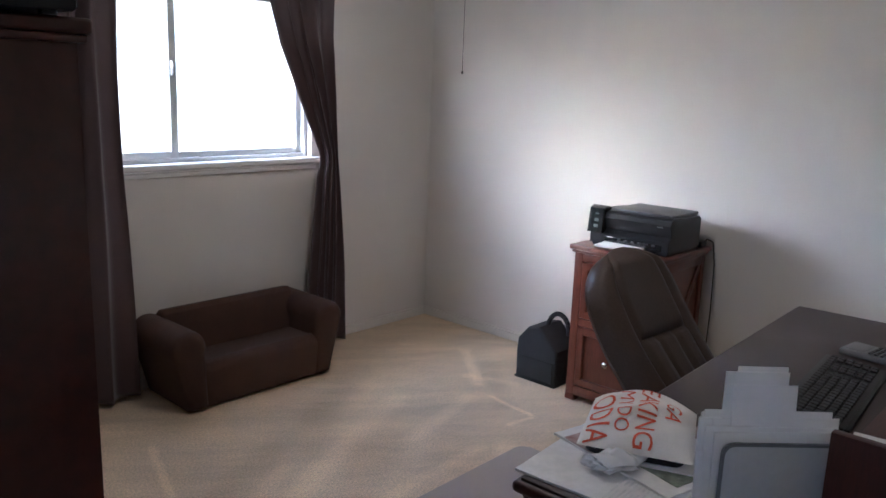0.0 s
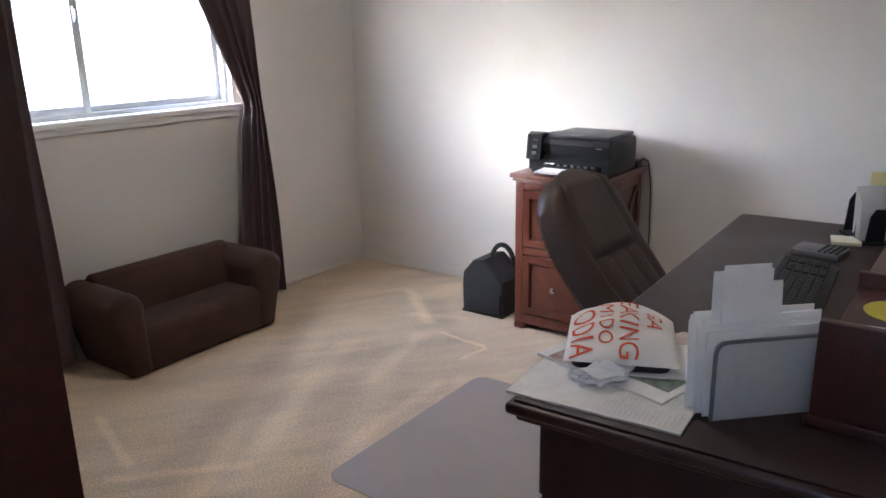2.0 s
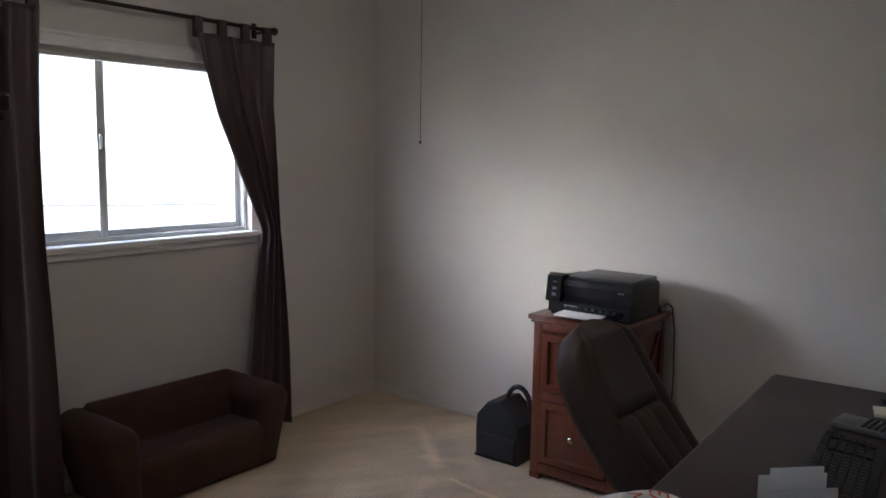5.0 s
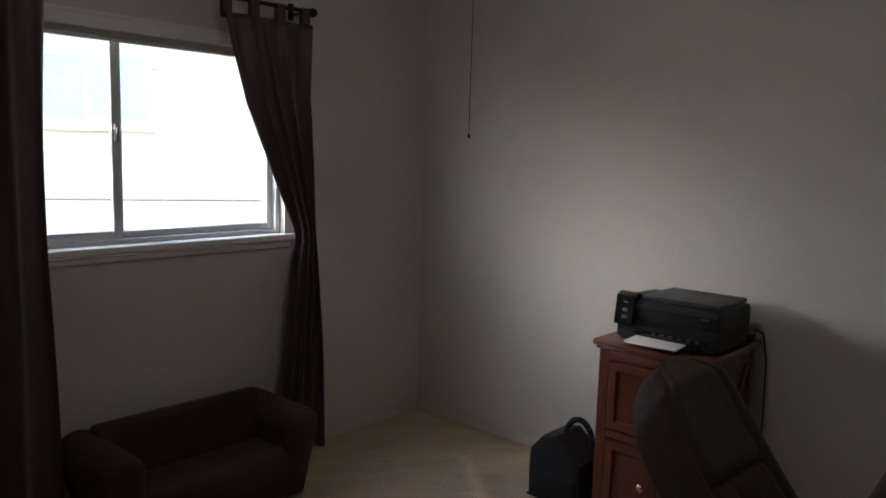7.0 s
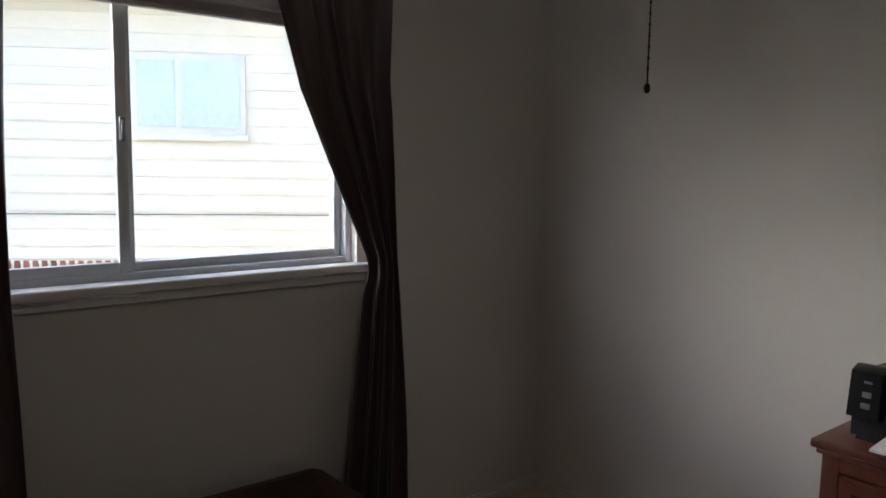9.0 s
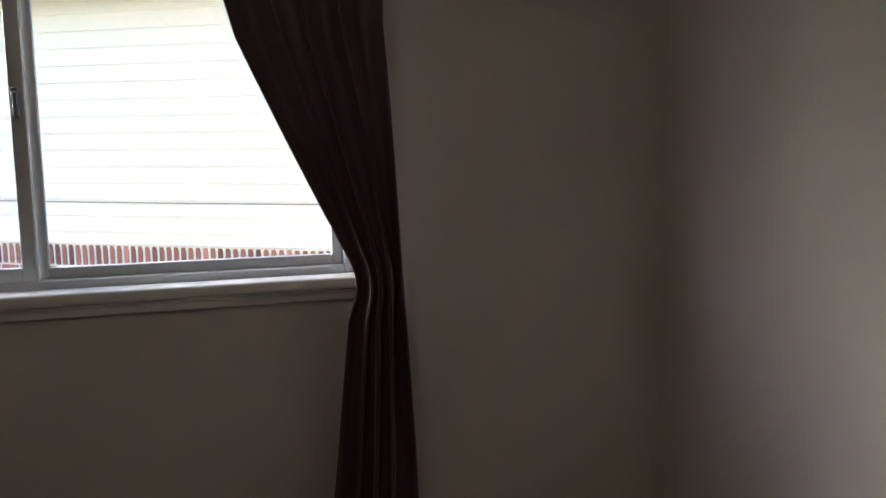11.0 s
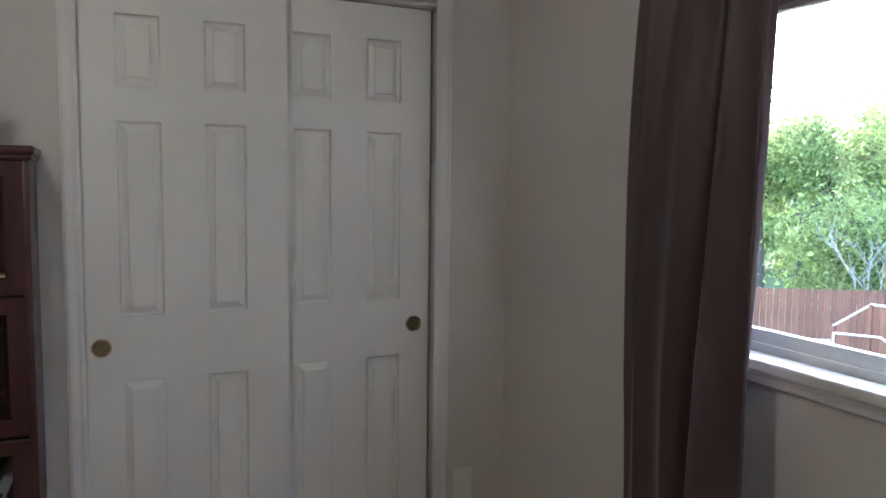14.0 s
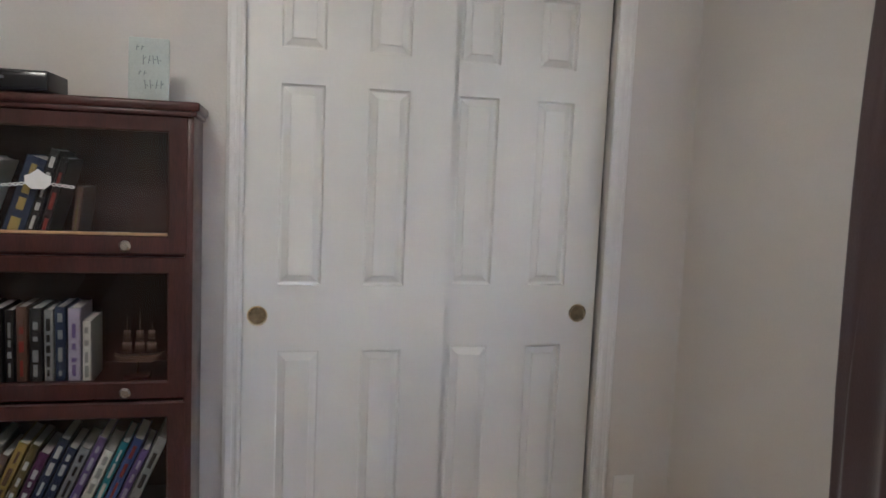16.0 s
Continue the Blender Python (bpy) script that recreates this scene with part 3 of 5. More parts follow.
for k in range(3):
    a = radians(50 + k * 120)
    part("light_bulb", turned(bmesh.new(), [(0.018, -0.29), (0.04, -0.32), (0.055, -0.36), (0.04, -0.385), (0.01, -0.395)], 20,
                              Matrix.Translation((0.085 * math.cos(a), 0.085 * math.sin(a), 0))), LAMPGLOW, fan, "frosted glass lamp shade, lit")
bm = rod(bmesh.new(), (0.0, 0.0, -0.27), (0.0, 0.0, -1.018), 0.0008, seg=6)
for k in range(60):
    ball(bm, (0.0, 0.0, -0.40 - k * 0.0102), 0.0015, seg=6)
ball(bm, (0, 0, -1.020), 0.0032, (1, 1, 1.6), 8)
part("pull_chain", bm, IRON, fan, "thin beaded pull chain")

# ---- bookcase with glass lift-up doors, beside the closet ----
BX0, BX1, BY0, BY1, BZ = WX + 0.004, -2.870, -2.052, -1.463, 1.451
case = thing("bookcase", pose(0, 0, 0), "dark mahogany barrister bookcase with four glass doors, full of books", "bookcase")
bm = bmesh.new()
box(bm, (BX0, BY0, 0), (BX1, BY0 + 0.02, BZ - 0.03), 0.002)
box(bm, (BX0, BY1 - 0.02, 0), (BX1, BY1, BZ - 0.03), 0.002)
part("carcass_side", bm, MAHOG, case)
part("back_panel", block((BX0, BY0 + 0.02, 0.05), (BX0 + 0.01, BY1 - 0.02, BZ - 0.03)), MAHOG, case)
bm = block((BX0, BY0 - 0.014, BZ - 0.022), (BX1 + 0.018, BY1 + 0.014, BZ), 0.006, 3)
box(bm, (BX0, BY0 - 0.008, BZ - 0.034), (BX1 + 0.012, BY1 + 0.008, BZ - 0.022), 0.004)
part("top_board", bm, MAHOG, case)
part("plinth", block((BX0, BY0 - 0.006, 0), (BX1 + 0.008, BY1 + 0.006, 0.085), 0.004), MAHOG, case)
TIERS = [(1.089, 1.418), (0.737, 1.083), (0.385, 0.731), (0.090, 0.379)]
for z0, z1 in TIERS:
    part("shelf", block((BX0 + 0.01, BY0 + 0.02, z0 - 0.006), (BX1 - 0.022, BY1 - 0.02, z0 + 0.030)), MAHOG, case)
    bm = bmesh.new()
    y0, y1, s, a, b = BY0 + 0.012, BY1 - 0.012, 0.046, z0 + 0.045, z1 - 0.040
    ring(bm, (y0, y1, z0, z1), (y0 + s, y1 - s, a, b), BX1 - 0.018, BX1 + 0.002, 0.004)
    door = part("door", bm, MAHOG, case)
    pane = part("pane", block((BX1 - 0.010, y0 + s, a), (BX1 - 0.007, y1 - s, b)), SMOKE, door)
    pane.visible_shadow = False
    # top tier only: an added pale strip paints the shelf edge's light
    if z0 > 1:
        part("shelf_glint", block((BX1 - 0.006, y0 + s, a), (BX1 + 0.001, y1 - s, a + 0.007), 0.002), SHELFGLINT, door, "pale strip painted as the lit shelf edge")
    for ky in (-1.613, -1.90):
        bm = turned(bmesh.new(), [(0.006, 0), (0.005, 0.009), (0.012, 0.014), (0.0135, 0.019), (0.009, 0.024)], 18, pose(BX1 + 0.002, ky, z0 + 0.022, 0, 90, 0))
        part("knob", bm, CHROME, door, "small nickel knob")


def tint(name, c, rough=0.45):
    return material("cover_" + name, c, rough, 0.14, 14.0, 90.0, 0.02)


COVERS = {n: tint(n, c) for n, c in dict(navy=(0.02, 0.035, 0.09), black=(0.015, 0.014, 0.016), white=(0.66, 0.66, 0.63), gold=(0.42, 0.31, 0.09),
          plum=(0.10, 0.03, 0.09), red=(0.28, 0.04, 0.03), grey=(0.30, 0.31, 0.31), teal=(0.03, 0.25, 0.30), olive=(0.16, 0.13, 0.05),
          blue=(0.06, 0.10, 0.28), violet=(0.16, 0.11, 0.30), brown=(0.13, 0.07, 0.05), lilac=(0.45, 0.42, 0.55)).items()}


def book(y, z, w, h, d, cover, lean=0.0, mark=None, label="", category="book", group=""):
    """A book with a rounded spine to the front (+x), standing at y on z; lean: degrees by which its top goes to +y."""
    ob = thing("book", pose(BX1 - 0.035 - d, y, z, -lean, 0, 0), label, category, group)
    bm = bmesh.new()
    box(bm, (0, 0, 0), (d, 0.0025, h), 0.0008, 1)
    box(bm, (0, w - 0.0025, 0), (d, w, h), 0.0008, 1)
    prism(bm, [(d, 0.0002), (d + 0.003, 0.002), (d + 0.004, w / 2), (d + 0.003, w - 0.002), (d, w - 0.0002)], "z", 0, h)
    part("cover", bm, COVERS[cover], ob)
    part("pages", block((0.002, 0.0027, 0.003), (d - 0.001, w - 0.0027, h - 0.003)), PAPER, ob)
    if mark:
        rnd = random.Random(int(y * 1e4))
        zz = h * 0.12
        while zz < h * 0.86:
            q = h * rnd.uniform(0.06, 0.22)
            s = rnd.uniform(0.26, 0.38)
            part("title_bar", block((d + 0.0035, w * s, zz), (d + 0.0052, w * (1 - s), min(zz + q, h * 0.92))), COVERS[mark], ob)
            zz += q + h * rnd.uniform(0.03, 0.12)
    return ob


# top tier: a few leaning books
z = 1.120
for y, w, h, cov, ink, lean, lab in ((-1.985, 0.03, 0.20, "white", "grey", 20, "white paperback leaning in the bookcase"),
                                     (-1.895, 0.045, 0.205, "navy", "gold", 18, "thick navy book with a gold band, leaning"),
                                     (-1.845, 0.022, 0.22, "black", "white", 17, "black hardback with white lettering, leaning"),
                                     (-1.815, 0.020, 0.20, "black", "red", 16, "black hardback with red lettering, leaning"),
                                     (-1.742, 0.016, 0.125, "brown", "olive", 7, "small brown worn book, leaning")):
    book(y, z, w, h, 0.14, cov, lean, ink, lab, group="books on the top shelf")
# second tier: upright cases
z, y = 0.768, -2.029
row = ["black", "black", "brown", "black", "black", "black", "brown", "black", "grey", "navy", "lilac", "white"]
for k, cov in enumerate(row):
    w = 0.024 + 0.005 * math.sin(k * 2.1)
    h = 0.19 - (0.035 if k == 11 else 0.004 * (k % 3))
    book(y, z, w, h, 0.13, cov, 0, {"black": "grey", "brown": "red", "navy": "grey", "grey": "black", "lilac": "violet", "white": "grey"}[cov],
         f"{cov} case standing upright in the bookcase", group="cases on the second shelf")
    y += w + 0.004
# third tier: a row leaning over
z, y = 0.416, -2.027
row = ["white", "grey", "brown", "gold", "olive", "plum", "navy", "navy", "grey", "violet", "white", "teal", "blue", "violet", "grey"]
for k, cov in enumerate(row):
    w = 0.018 + 0.007 * abs(math.sin(k * 1.7)) if k else 0.012
    h = 0.225 + 0.02 * math.sin(k * 2.3)
    book(y, z, w, h, 0.15, cov, 24 if k else 10, {"white": "grey", "grey": "black", "brown": "gold", "gold": "brown", "olive": "white", "plum": "white",
         "navy": "white", "violet": "lilac", "teal": "white", "blue": "red"}[cov], f"{cov} book leaning in a row on the shelf", group="books on the third shelf")
    y += w / math.cos(radians(24)) + 0.004 if k else w + 0.003

# model ship on the second shelf
ship = thing("model_ship", pose(-2.96, -1.60, 0.768), "small wooden model sailing ship on a stand", "model ship")
part("stand", block((-0.03, -0.03, 0), (0.03, 0.03, 0.010), 0.002), MAHOG, ship)
part("post", rod(bmesh.new(), (0, 0, 0.01), (0, 0, 0.04), 0.003), BRASS, ship)
bm = bmesh.new()
prism(bm, [(-0.055, 0.062), (-0.045, 0.042), (0.035, 0.040), (0.06, 0.066), (0.05, 0.060), (-0.04, 0.055)], "x", -0.012, 0.012, 0.003)
part("hull", bm, COVERS["brown"], ship)
for my, mh in ((-0.025, 0.155), (0.005, 0.17), (0.033, 0.14)):
    part("mast", rod(bmesh.new(), (0, my, 0.05), (0, my, mh), 0.0016, seg=8), COVERS["brown"], ship)
    for q in range(2):
        bm = bmesh.new()
        zb = 0.066 + q * 0.03
        pts = [[bm.verts.new((0.006 * math.sin(math.pi * v / 4), my + (u / 6 - 0.5) * (0.022 - q * 0.006), zb + v / 4 * 0.024)) for u in range(7)] for v in range(5)]
        for v in range(4):
            for u in range(6):
                bm.faces.new((pts[v][u], pts[v][u + 1], pts[v + 1][u + 1], pts[v + 1][u]))
        s = part("sail", bm, COVERS["brown"], ship)
        s.modifiers.new("cloth", "SOLIDIFY").thickness = 0.001

# ornament on the upper glass
orn = thing("glass_ornament", pose(BX1 - 0.004, -1.802, 1.248), "white winged metal ornament fixed on the bookcase glass", "ornament")
for side in (-1, 1):
    bm = bmesh.new()
    for q in range(14):
        a = 0.028 + q * 0.0035
        for ph in (0, math.pi):
            p0 = (0.002, side * a, 0.003 * math.sin(q * 0.9 + ph) - 0.0004 * q)
            p1 = (0.002, side * (a + 0.0035), 0.003 * math.sin((q + 1) * 0.9 + ph) - 0.0004 * (q + 1))
            rod(bm, p0, p1, 0.0013, seg=6)
    part("wing", bm, WHITEM, orn)
bm = bmesh.new()
prism(bm, [(-0.028, 0.0), (-0.028, 0.018), (-0.016, 0.022), (0.0, 0.034), (0.016, 0.022), (0.028, 0.018), (0.028, 0.0), (0.014, -0.012), (-0.014, -0.012)], "x", 0.0, 0.003, 0.001)
part("shield", bm, WHITEM, orn)

# on top of the bookcase
sign = thing("canvas_sign", pose(-2.94, -1.573, BZ, 0, -4, 0), "small pale green canvas sign with grey lettering, standing", "sign")
part("canvas", block((0, -0.046, 0), (0.014, 0.046, 0.150), 0.003), TEAL, sign)
bm = bmesh.new()
rnd = random.Random(5)
for r, (yy, zz, hh, cnt) in enumerate(((-0.028, 0.118, 0.013, 2), (-0.012, 0.088, 0.020, 4), (-0.022, 0.062, 0.010, 2), (-0.006, 0.028, 0.022, 4))):
    for k in range(cnt):
        yb = yy + k * 0.0115
        rod(bm, (0.0148, yb, zz + rnd.uniform(-0.002, 0.002)), (0.0148, yb + rnd.uniform(-0.004, 0.004), zz + hh), 0.0011, seg=6)
        rod(bm, (0.0148, yb, zz + hh * 0.5), (0.0148, yb + 0.006, zz + hh * rnd.uniform(0.3, 0.9)), 0.0009, seg=6)
part("lettering", bm, GREYINK, sign)
deck_box = thing("media_player", pose(-2.96, -1.93, BZ), "flat black media player lying on the bookcase", "media player")
part("case", block((-0.10, -0.15, 0.006), (0.08, 0.15, 0.052), 0.004), BLACK, deck_box)
part("front_panel", block((0.08, -0.146, 0.010), (0.084, 0.146, 0.048), 0.002), GLOSSB, deck_box)
part("disc_slot", block((0.084, -0.10, 0.030), (0.0855, 0.06, 0.036)), GREYP, deck_box)
for yy in (-0.13, 0.13):
    part("foot", rod(bmesh.new(), (0.05, yy, 0), (0.05, yy, 0.006), 0.012), BLACK, deck_box)

# ---- small brown sofa under the window ----
sofa = thing("childs_sofa", pose(-1.45, -0.232, 0), "small dark brown microsuede sofa with rolled arms", "sofa")
SW = 0.385
part("base", block((-SW + 0.07, -0.165, 0.012), (SW - 0.07, 0.13, 0.17), 0.03, 4), SOFA, sofa)
bm = bmesh.new()
prism(bm, [(-0.175, 0.03), (-0.165, 0.012), (0.05, 0.012), (0.08, 0.10), (0.08, 0.20), (-0.12, 0.205)] + arc(-0.135, 0.165, 0.045, 80, 180, 6), "x", -SW + 0.075, SW - 0.075, 0.006)
part("seat_cushion", bm, SOFA, sofa)
bm = bmesh.new()
prism(bm, [(0.05, 0.05), (0.035, 0.20), (0.070, 0.345), (0.080, 0.372), (0.105, 0.388), (0.14, 0.382), (0.165, 0.36), (0.195, 0.05)], "x", -SW + 0.045, SW - 0.045, 0.016)
part("backrest", bm, SOFA, sofa)
for s in (-1, 1):
    out = [(s * (SW - 0.105), 0.012), (s * (SW - 0.015), 0.012), (s * (SW + 0.016), 0.13), (s * (SW + 0.044), 0.23)]
    roll = [(s * (SW - 0.022) + s * 0.078 * math.cos(radians(a)), 0.286 + 0.076 * math.sin(radians(a))) for a in range(-24, 205, 15)]
    bm = bmesh.new()
    prism(bm, out + roll + [(s * (SW - 0.100), 0.20)], "y", -0.195, 0.215, 0.040)
    part("arm", bm, SOFA, sofa)

# ---- filing cabinet with printer ----
cab = thing("filing_cabinet", pose(-0.258, -1.57, 0), "two-drawer cherry wood filing cabinet with crossed side braces", "filing cabinet")
cx, cy, ch = 0.222, 0.200, 0.724
bm = block((-cx - 0.022, -cy - 0.022, ch - 0.022), (cx + 0.012, cy + 0.022, ch), 0.006, 3)
box(bm, (-cx - 0.012, -cy - 0.012, ch - 0.036), (cx + 0.006, cy + 0.012, ch - 0.022), 0.005)
part("top", bm, CHERRY, cab)
part("body", block((-cx + 0.006, -cy + 0.012, 0.05), (cx, cy - 0.002, ch - 0.036)), CHERRY, cab)
bm = bmesh.new()
for ya, yb in ((-cy, -cy + 0.04), (cy - 0.04, cy)):
    box(bm, (-cx - 0.004, ya, 0.03), (-cx + 0.03, yb, ch - 0.036), 0.003)
for za, zb in ((0.03, 0.075), (0.36, 0.392), (ch - 0.07, ch - 0.036)):
    box(bm, (-cx - 0.004, -cy + 0.04, za), (-cx + 0.006, cy - 0.04, zb), 0.002)
part("face_frame", bm, CHERRY, cab)
for za, zb in ((0.08, 0.355), (0.397, ch - 0.074)):
    bm = bmesh.new()
    ya, yb = -cy + 0.044, cy - 0.044
    ring(bm, (ya, yb, za, zb), (ya + 0.035, yb - 0.035, za + 0.035, zb - 0.035), -cx + 0.004, -cx - 0.012, 0.004)
    d = part("drawer", bm, CHERRY, cab)
    part("panel", block((-cx + 0.0005, ya + 0.035, za + 0.035), (-cx + 0.004, yb - 0.035, zb - 0.035)), CHERRY, d)
    bm = turned(bmesh.new(), [(0.006, 0), (0.005, 0.012), (0.013, 0.018), (0.014, 0.024), (0.008, 0.029)], 18, pose(-cx - 0.001, 0, (za + zb) / 2, 0, -90, 0))
    part("knob", bm, CHROME, d, "round nickel knob")
bm = bmesh.new()
for xa, xb in ((-cx + 0.03, -cx + 0.065), (cx - 0.035, cx)):
    box(bm, (xa, -cy, 0.03), (xb, -cy + 0.012, ch - 0.036), 0.002)
box(bm, (-cx + 0.065, -cy, 0.03), (cx - 0.035, -cy + 0.012, 0.08), 0.002)
box(bm, (-cx + 0.065, -cy, ch - 0.08), (cx - 0.035, -cy + 0.012, ch - 0.036), 0.002)
part("side_frame", bm, CHERRY, cab)
for sgn in (-1, 1):
    bm = bmesh.new()
    L = math.hypot(0.344, 0.564)
    box(bm, (-L / 2, -0.004, -0.017), (L / 2, 0.003 - 0.001 * sgn, 0.017), 0.002)
    part("cross_brace", bm, CHERRY, cab, at=pose(0.015, -cy + 0.008, 0.362, 0, sgn * 58.6, 0))
for fx in (-cx, cx - 0.05):
    for fy in (-cy - 0.004, cy - 0.046):
        part("foot", block((fx - 0.004, fy, 0), (fx + 0.046, fy + 0.05, 0.03), 0.006), CHERRY, cab)

prn = thing("printer", pose(-0.285, -1.592, ch), "black all-in-one inkjet printer with paper in its tray", "printer")
px, py = 0.145, 0.187
bm = bmesh.new()
prism(bm, [(-px, 0.012), (px - 0.01, 0.012), (px, 0.02), (px, 0.135), (px - 0.015, 0.15), (-px + 0.05, 0.158), (-px + 0.012, 0.148), (-px + 0.004, 0.128), (-px + 0.022, 0.078), (-px, 0.06)], "y", -py, py, 0.004)
part("housing", bm, BLACK, prn)
part("scanner_lid", block((-px + 0.035, -py + 0.012, 0.152), (px - 0.006, py - 0.075, 0.168), 0.005), DARKP, prn, "charcoal scanner lid")
bm = bmesh.new()
prism(bm, [(-px - 0.022, 0.06), (-px + 0.03, 0.05), (-px + 0.055, 0.17), (-px + 0.02, 0.176), (-px - 0.008, 0.165)], "y", py - 0.068, py + 0.004, 0.004)
panel = part("control_panel", bm, GLOSSB, prn)
for k in range(3):
    part("button", block((-px - 0.0215 + k * 0.005, py - 0.046, 0.082 + k * 0.025), (-px - 0.013 + k * 0.005, py - 0.026, 0.095 + k * 0.025), 0.002), GREYP, panel)
bm = bmesh.new()
box(bm, (-px - 0.03, -py + 0.055, 0.010), (-px + 0.02, py - 0.085, 0.018), 0.002)
box(bm, (-px - 0.002, -py + 0.03, 0.018), (-px + 0.012, py - 0.075, 0.048), 0.003)
part("output_tray", bm, GLOSSB, prn)
for k in range(6):
    part("roller_tab", block((-px - 0.006, -py + 0.06 + k * 0.032, 0.036), (-px + 0.002, -py + 0.075 + k * 0.032, 0.044), 0.001), DARKP, prn)
part("brand_mark", block((-px + 0.0035, -py + 0.035, 0.118), (-px + 0.0065, -py + 0.06, 0.123)), GREYP, prn)
part("foot", block((-px + 0.01, -py + 0.01, 0), (px - 0.01, py - 0.01, 0.013)), BLACK, prn)
sheet = thing("paper_stack", pose(-0.468, -1.579, ch + 0.0195, 0, -1.5, 3), "small stack of white printer paper in the tray", "paper")
part("sheets", block((-0.055, -0.095, -0.003), (0.06, 0.095, 0.004), 0.001), PAPER, sheet)
cord = thing("power_adapter", pose(-0.075, -1.757, ch), "black cable and adapter beside the printer", "adapter")
part("brick", block((-0.03, -0.018, 0), (0.03, 0.018, 0.028), 0.005), BLACK, cord)
bm = bmesh.new()
pts = [(0.03, 0, 0.014), (0.045, -0.01, 0.03), (0.052, -0.035, 0.02), (0.055, -0.05, -0.08), (0.05, -0.058, -0.3), (0.05, -0.05, -0.72)]
for a, b in zip(pts, pts[1:]):
    rod(bm, a, b, 0.003, seg=8)
part("cable", bm, BLACK, cord)

# ---- black carry bag by the cabinet ----
bag = thing("tool_bag", pose(-0.347, -1.156, 0), "black nylon carry bag with a stiff looped handle", "bag")
bm = bmesh.new()
prism(bm, [(-0.118, 0.0), (0.112, 0.0), (0.115, 0.13), (0.11, 0.20), (0.055, 0.265), (-0.005, 0.275), (-0.118, 0.178)], "x", -0.085, 0.115, 0.012)
part("pouch", bm, NYLON, bag)
part("front_pocket", block((-0.096, -0.105, 0.015), (-0.083, 0.09, 0.12), 0.008), NYLON, bag)
bm = bmesh.new()
hp = [(0.01, 0.062 * math.cos(a) - 0.058, 0.245 + 0.092 * math.sin(a)) for a in [radians(k * 15) for k in range(13)]]
for a, b in zip(hp, hp[1:]):
    rod(bm, a, b, 0.012, seg=10)
part("handle", bm, BLACK, bag)
bm = bmesh.new()
box(bm, (-0.09, -0.12, 0.0), (0.118, 0.115, 0.012), 0.004)
part("rubber_base", bm, BLACK, bag)

# ---- chair mat and office chair ----
matt = thing("chair_mat", pose(0, 0, 0), "grey translucent vinyl chair mat on the carpet", "chair mat")
bm = bmesh.new()
x0, x1, y0, y1, r = -1.89, -1.015, -2.75, -1.525, 0.05
outl = arc(x1 - r, y1 - r, r, 0, 90, 5) + arc(x0 + r, y1 - r, r, 90, 180, 5) + arc(x0 + r, y0 + r, r, 180, 270, 5) + arc(x1 - r, y0 + r, r, 270, 360, 5)
prism(bm, outl, "z", 0.001, 0.006, 0.0015)
part("sheet", bm, MAT, matt)

chair = thing("office_chair", pose(-1.17, -2.389, 0.006, 0, 0, -4), "worn dark brown leather office chair, turned aside", "office chair")


def padded(w0, w1, w2, h, t, curve):
    """A stuffed chair back in the x-z plane, its front to -y, with a head roll and side bolsters."""
    bm = bmesh.new()
    nu, nv = 40, 48
    for side in (0, 1):
        rows = []
        for j in range(nv + 1):
            v = j / nv
            w = w0 + (w1 - w0) * math.sin(min(1, v / 0.55) * math.pi / 2) if v < 0.55 else w1 + (w2 - w1) * ((v - 0.55) / 0.45) ** 2
            rnd = math.sqrt(max(0.0, 1 - max(0, (v - 0.72) / 0.28) ** 2.4))
            row = []
            for i in range(nu + 1):
                u = i / nu * 2 - 1
                e = math.sqrt(max(0, 1 - abs(u) ** 5))
                tt = t * e * min(1, 0.35 + 6 * v) * min(1, 0.35 + 6 * (1 - v))
                seam = math.exp(-((abs(u) - 0.60) / 0.045) ** 2) + (math.exp(-((v - 0.50) / 0.022) ** 2) if abs(u) < 0.62 else 0)
                if v < 0.5:
                    seam += 0.5 * math.exp(-((abs(u) - 0.22) / 0.04) ** 2)
                if side == 0:
                    y = -tt * (0.86 + 0.22 * abs(u) ** 2 - 0.20 * min(1, seam)) + curve * (v - 0.3) ** 2
                else:
                    y = tt * 0.45 + curve * (v - 0.3) ** 2
                row.append(bm.verts.new((u * w / 2 * (0.34 + 0.66 * rnd if v > 0.72 else 1), y, v * h - 0.015 * abs(u) ** 3 * v)))
            rows.append(row)
        for j in range(nv):
            for i in range(nu):
                bm.faces.new((rows[j][i], rows[j][i + 1], rows[j + 1][i + 1], rows[j + 1][i]))
    bmesh.ops.remove_doubles(bm, verts=bm.verts[:], dist=0.002)
    bmesh.ops.holes_fill(bm, edges=[e for e in bm.edges if e.is_boundary], sides=0)
    return bm


part("backrest", padded(0.39, 0.455, 0.39, 0.606, 0.085, -0.13), LEATHER, chair, at=pose(0, 0.10, 0.374, -42.5, 0, 0))
part("seat", block((-0.24, -0.36, 0.33), (0.24, 0.12, 0.43), 0.045, 4), LEATHER, chair)
part("gas_column", rod(bmesh.new(), (0, -0.10, 0.09), (0, -0.10, 0.33), 0.024), BLACK, chair)
for k in range(5):
    a = radians(20 + 72 * k)
    bm = rod(bmesh.new(), (0.0, -0.10, 0.10), (0.25 * math.cos(a), -0.10 + 0.25 * math.sin(a), 0.065), 0.022, 0.014)
    leg = part("leg", bm, BLACK, chair)
    c = (0.25 * math.cos(a), -0.10 + 0.25 * math.sin(a), 0.026)
    part("caster", rod(bmesh.new(), (c[0] - 0.014, c[1], c[2]), (c[0] + 0.014, c[1], c[2]), 0.026), BLACK, leg)

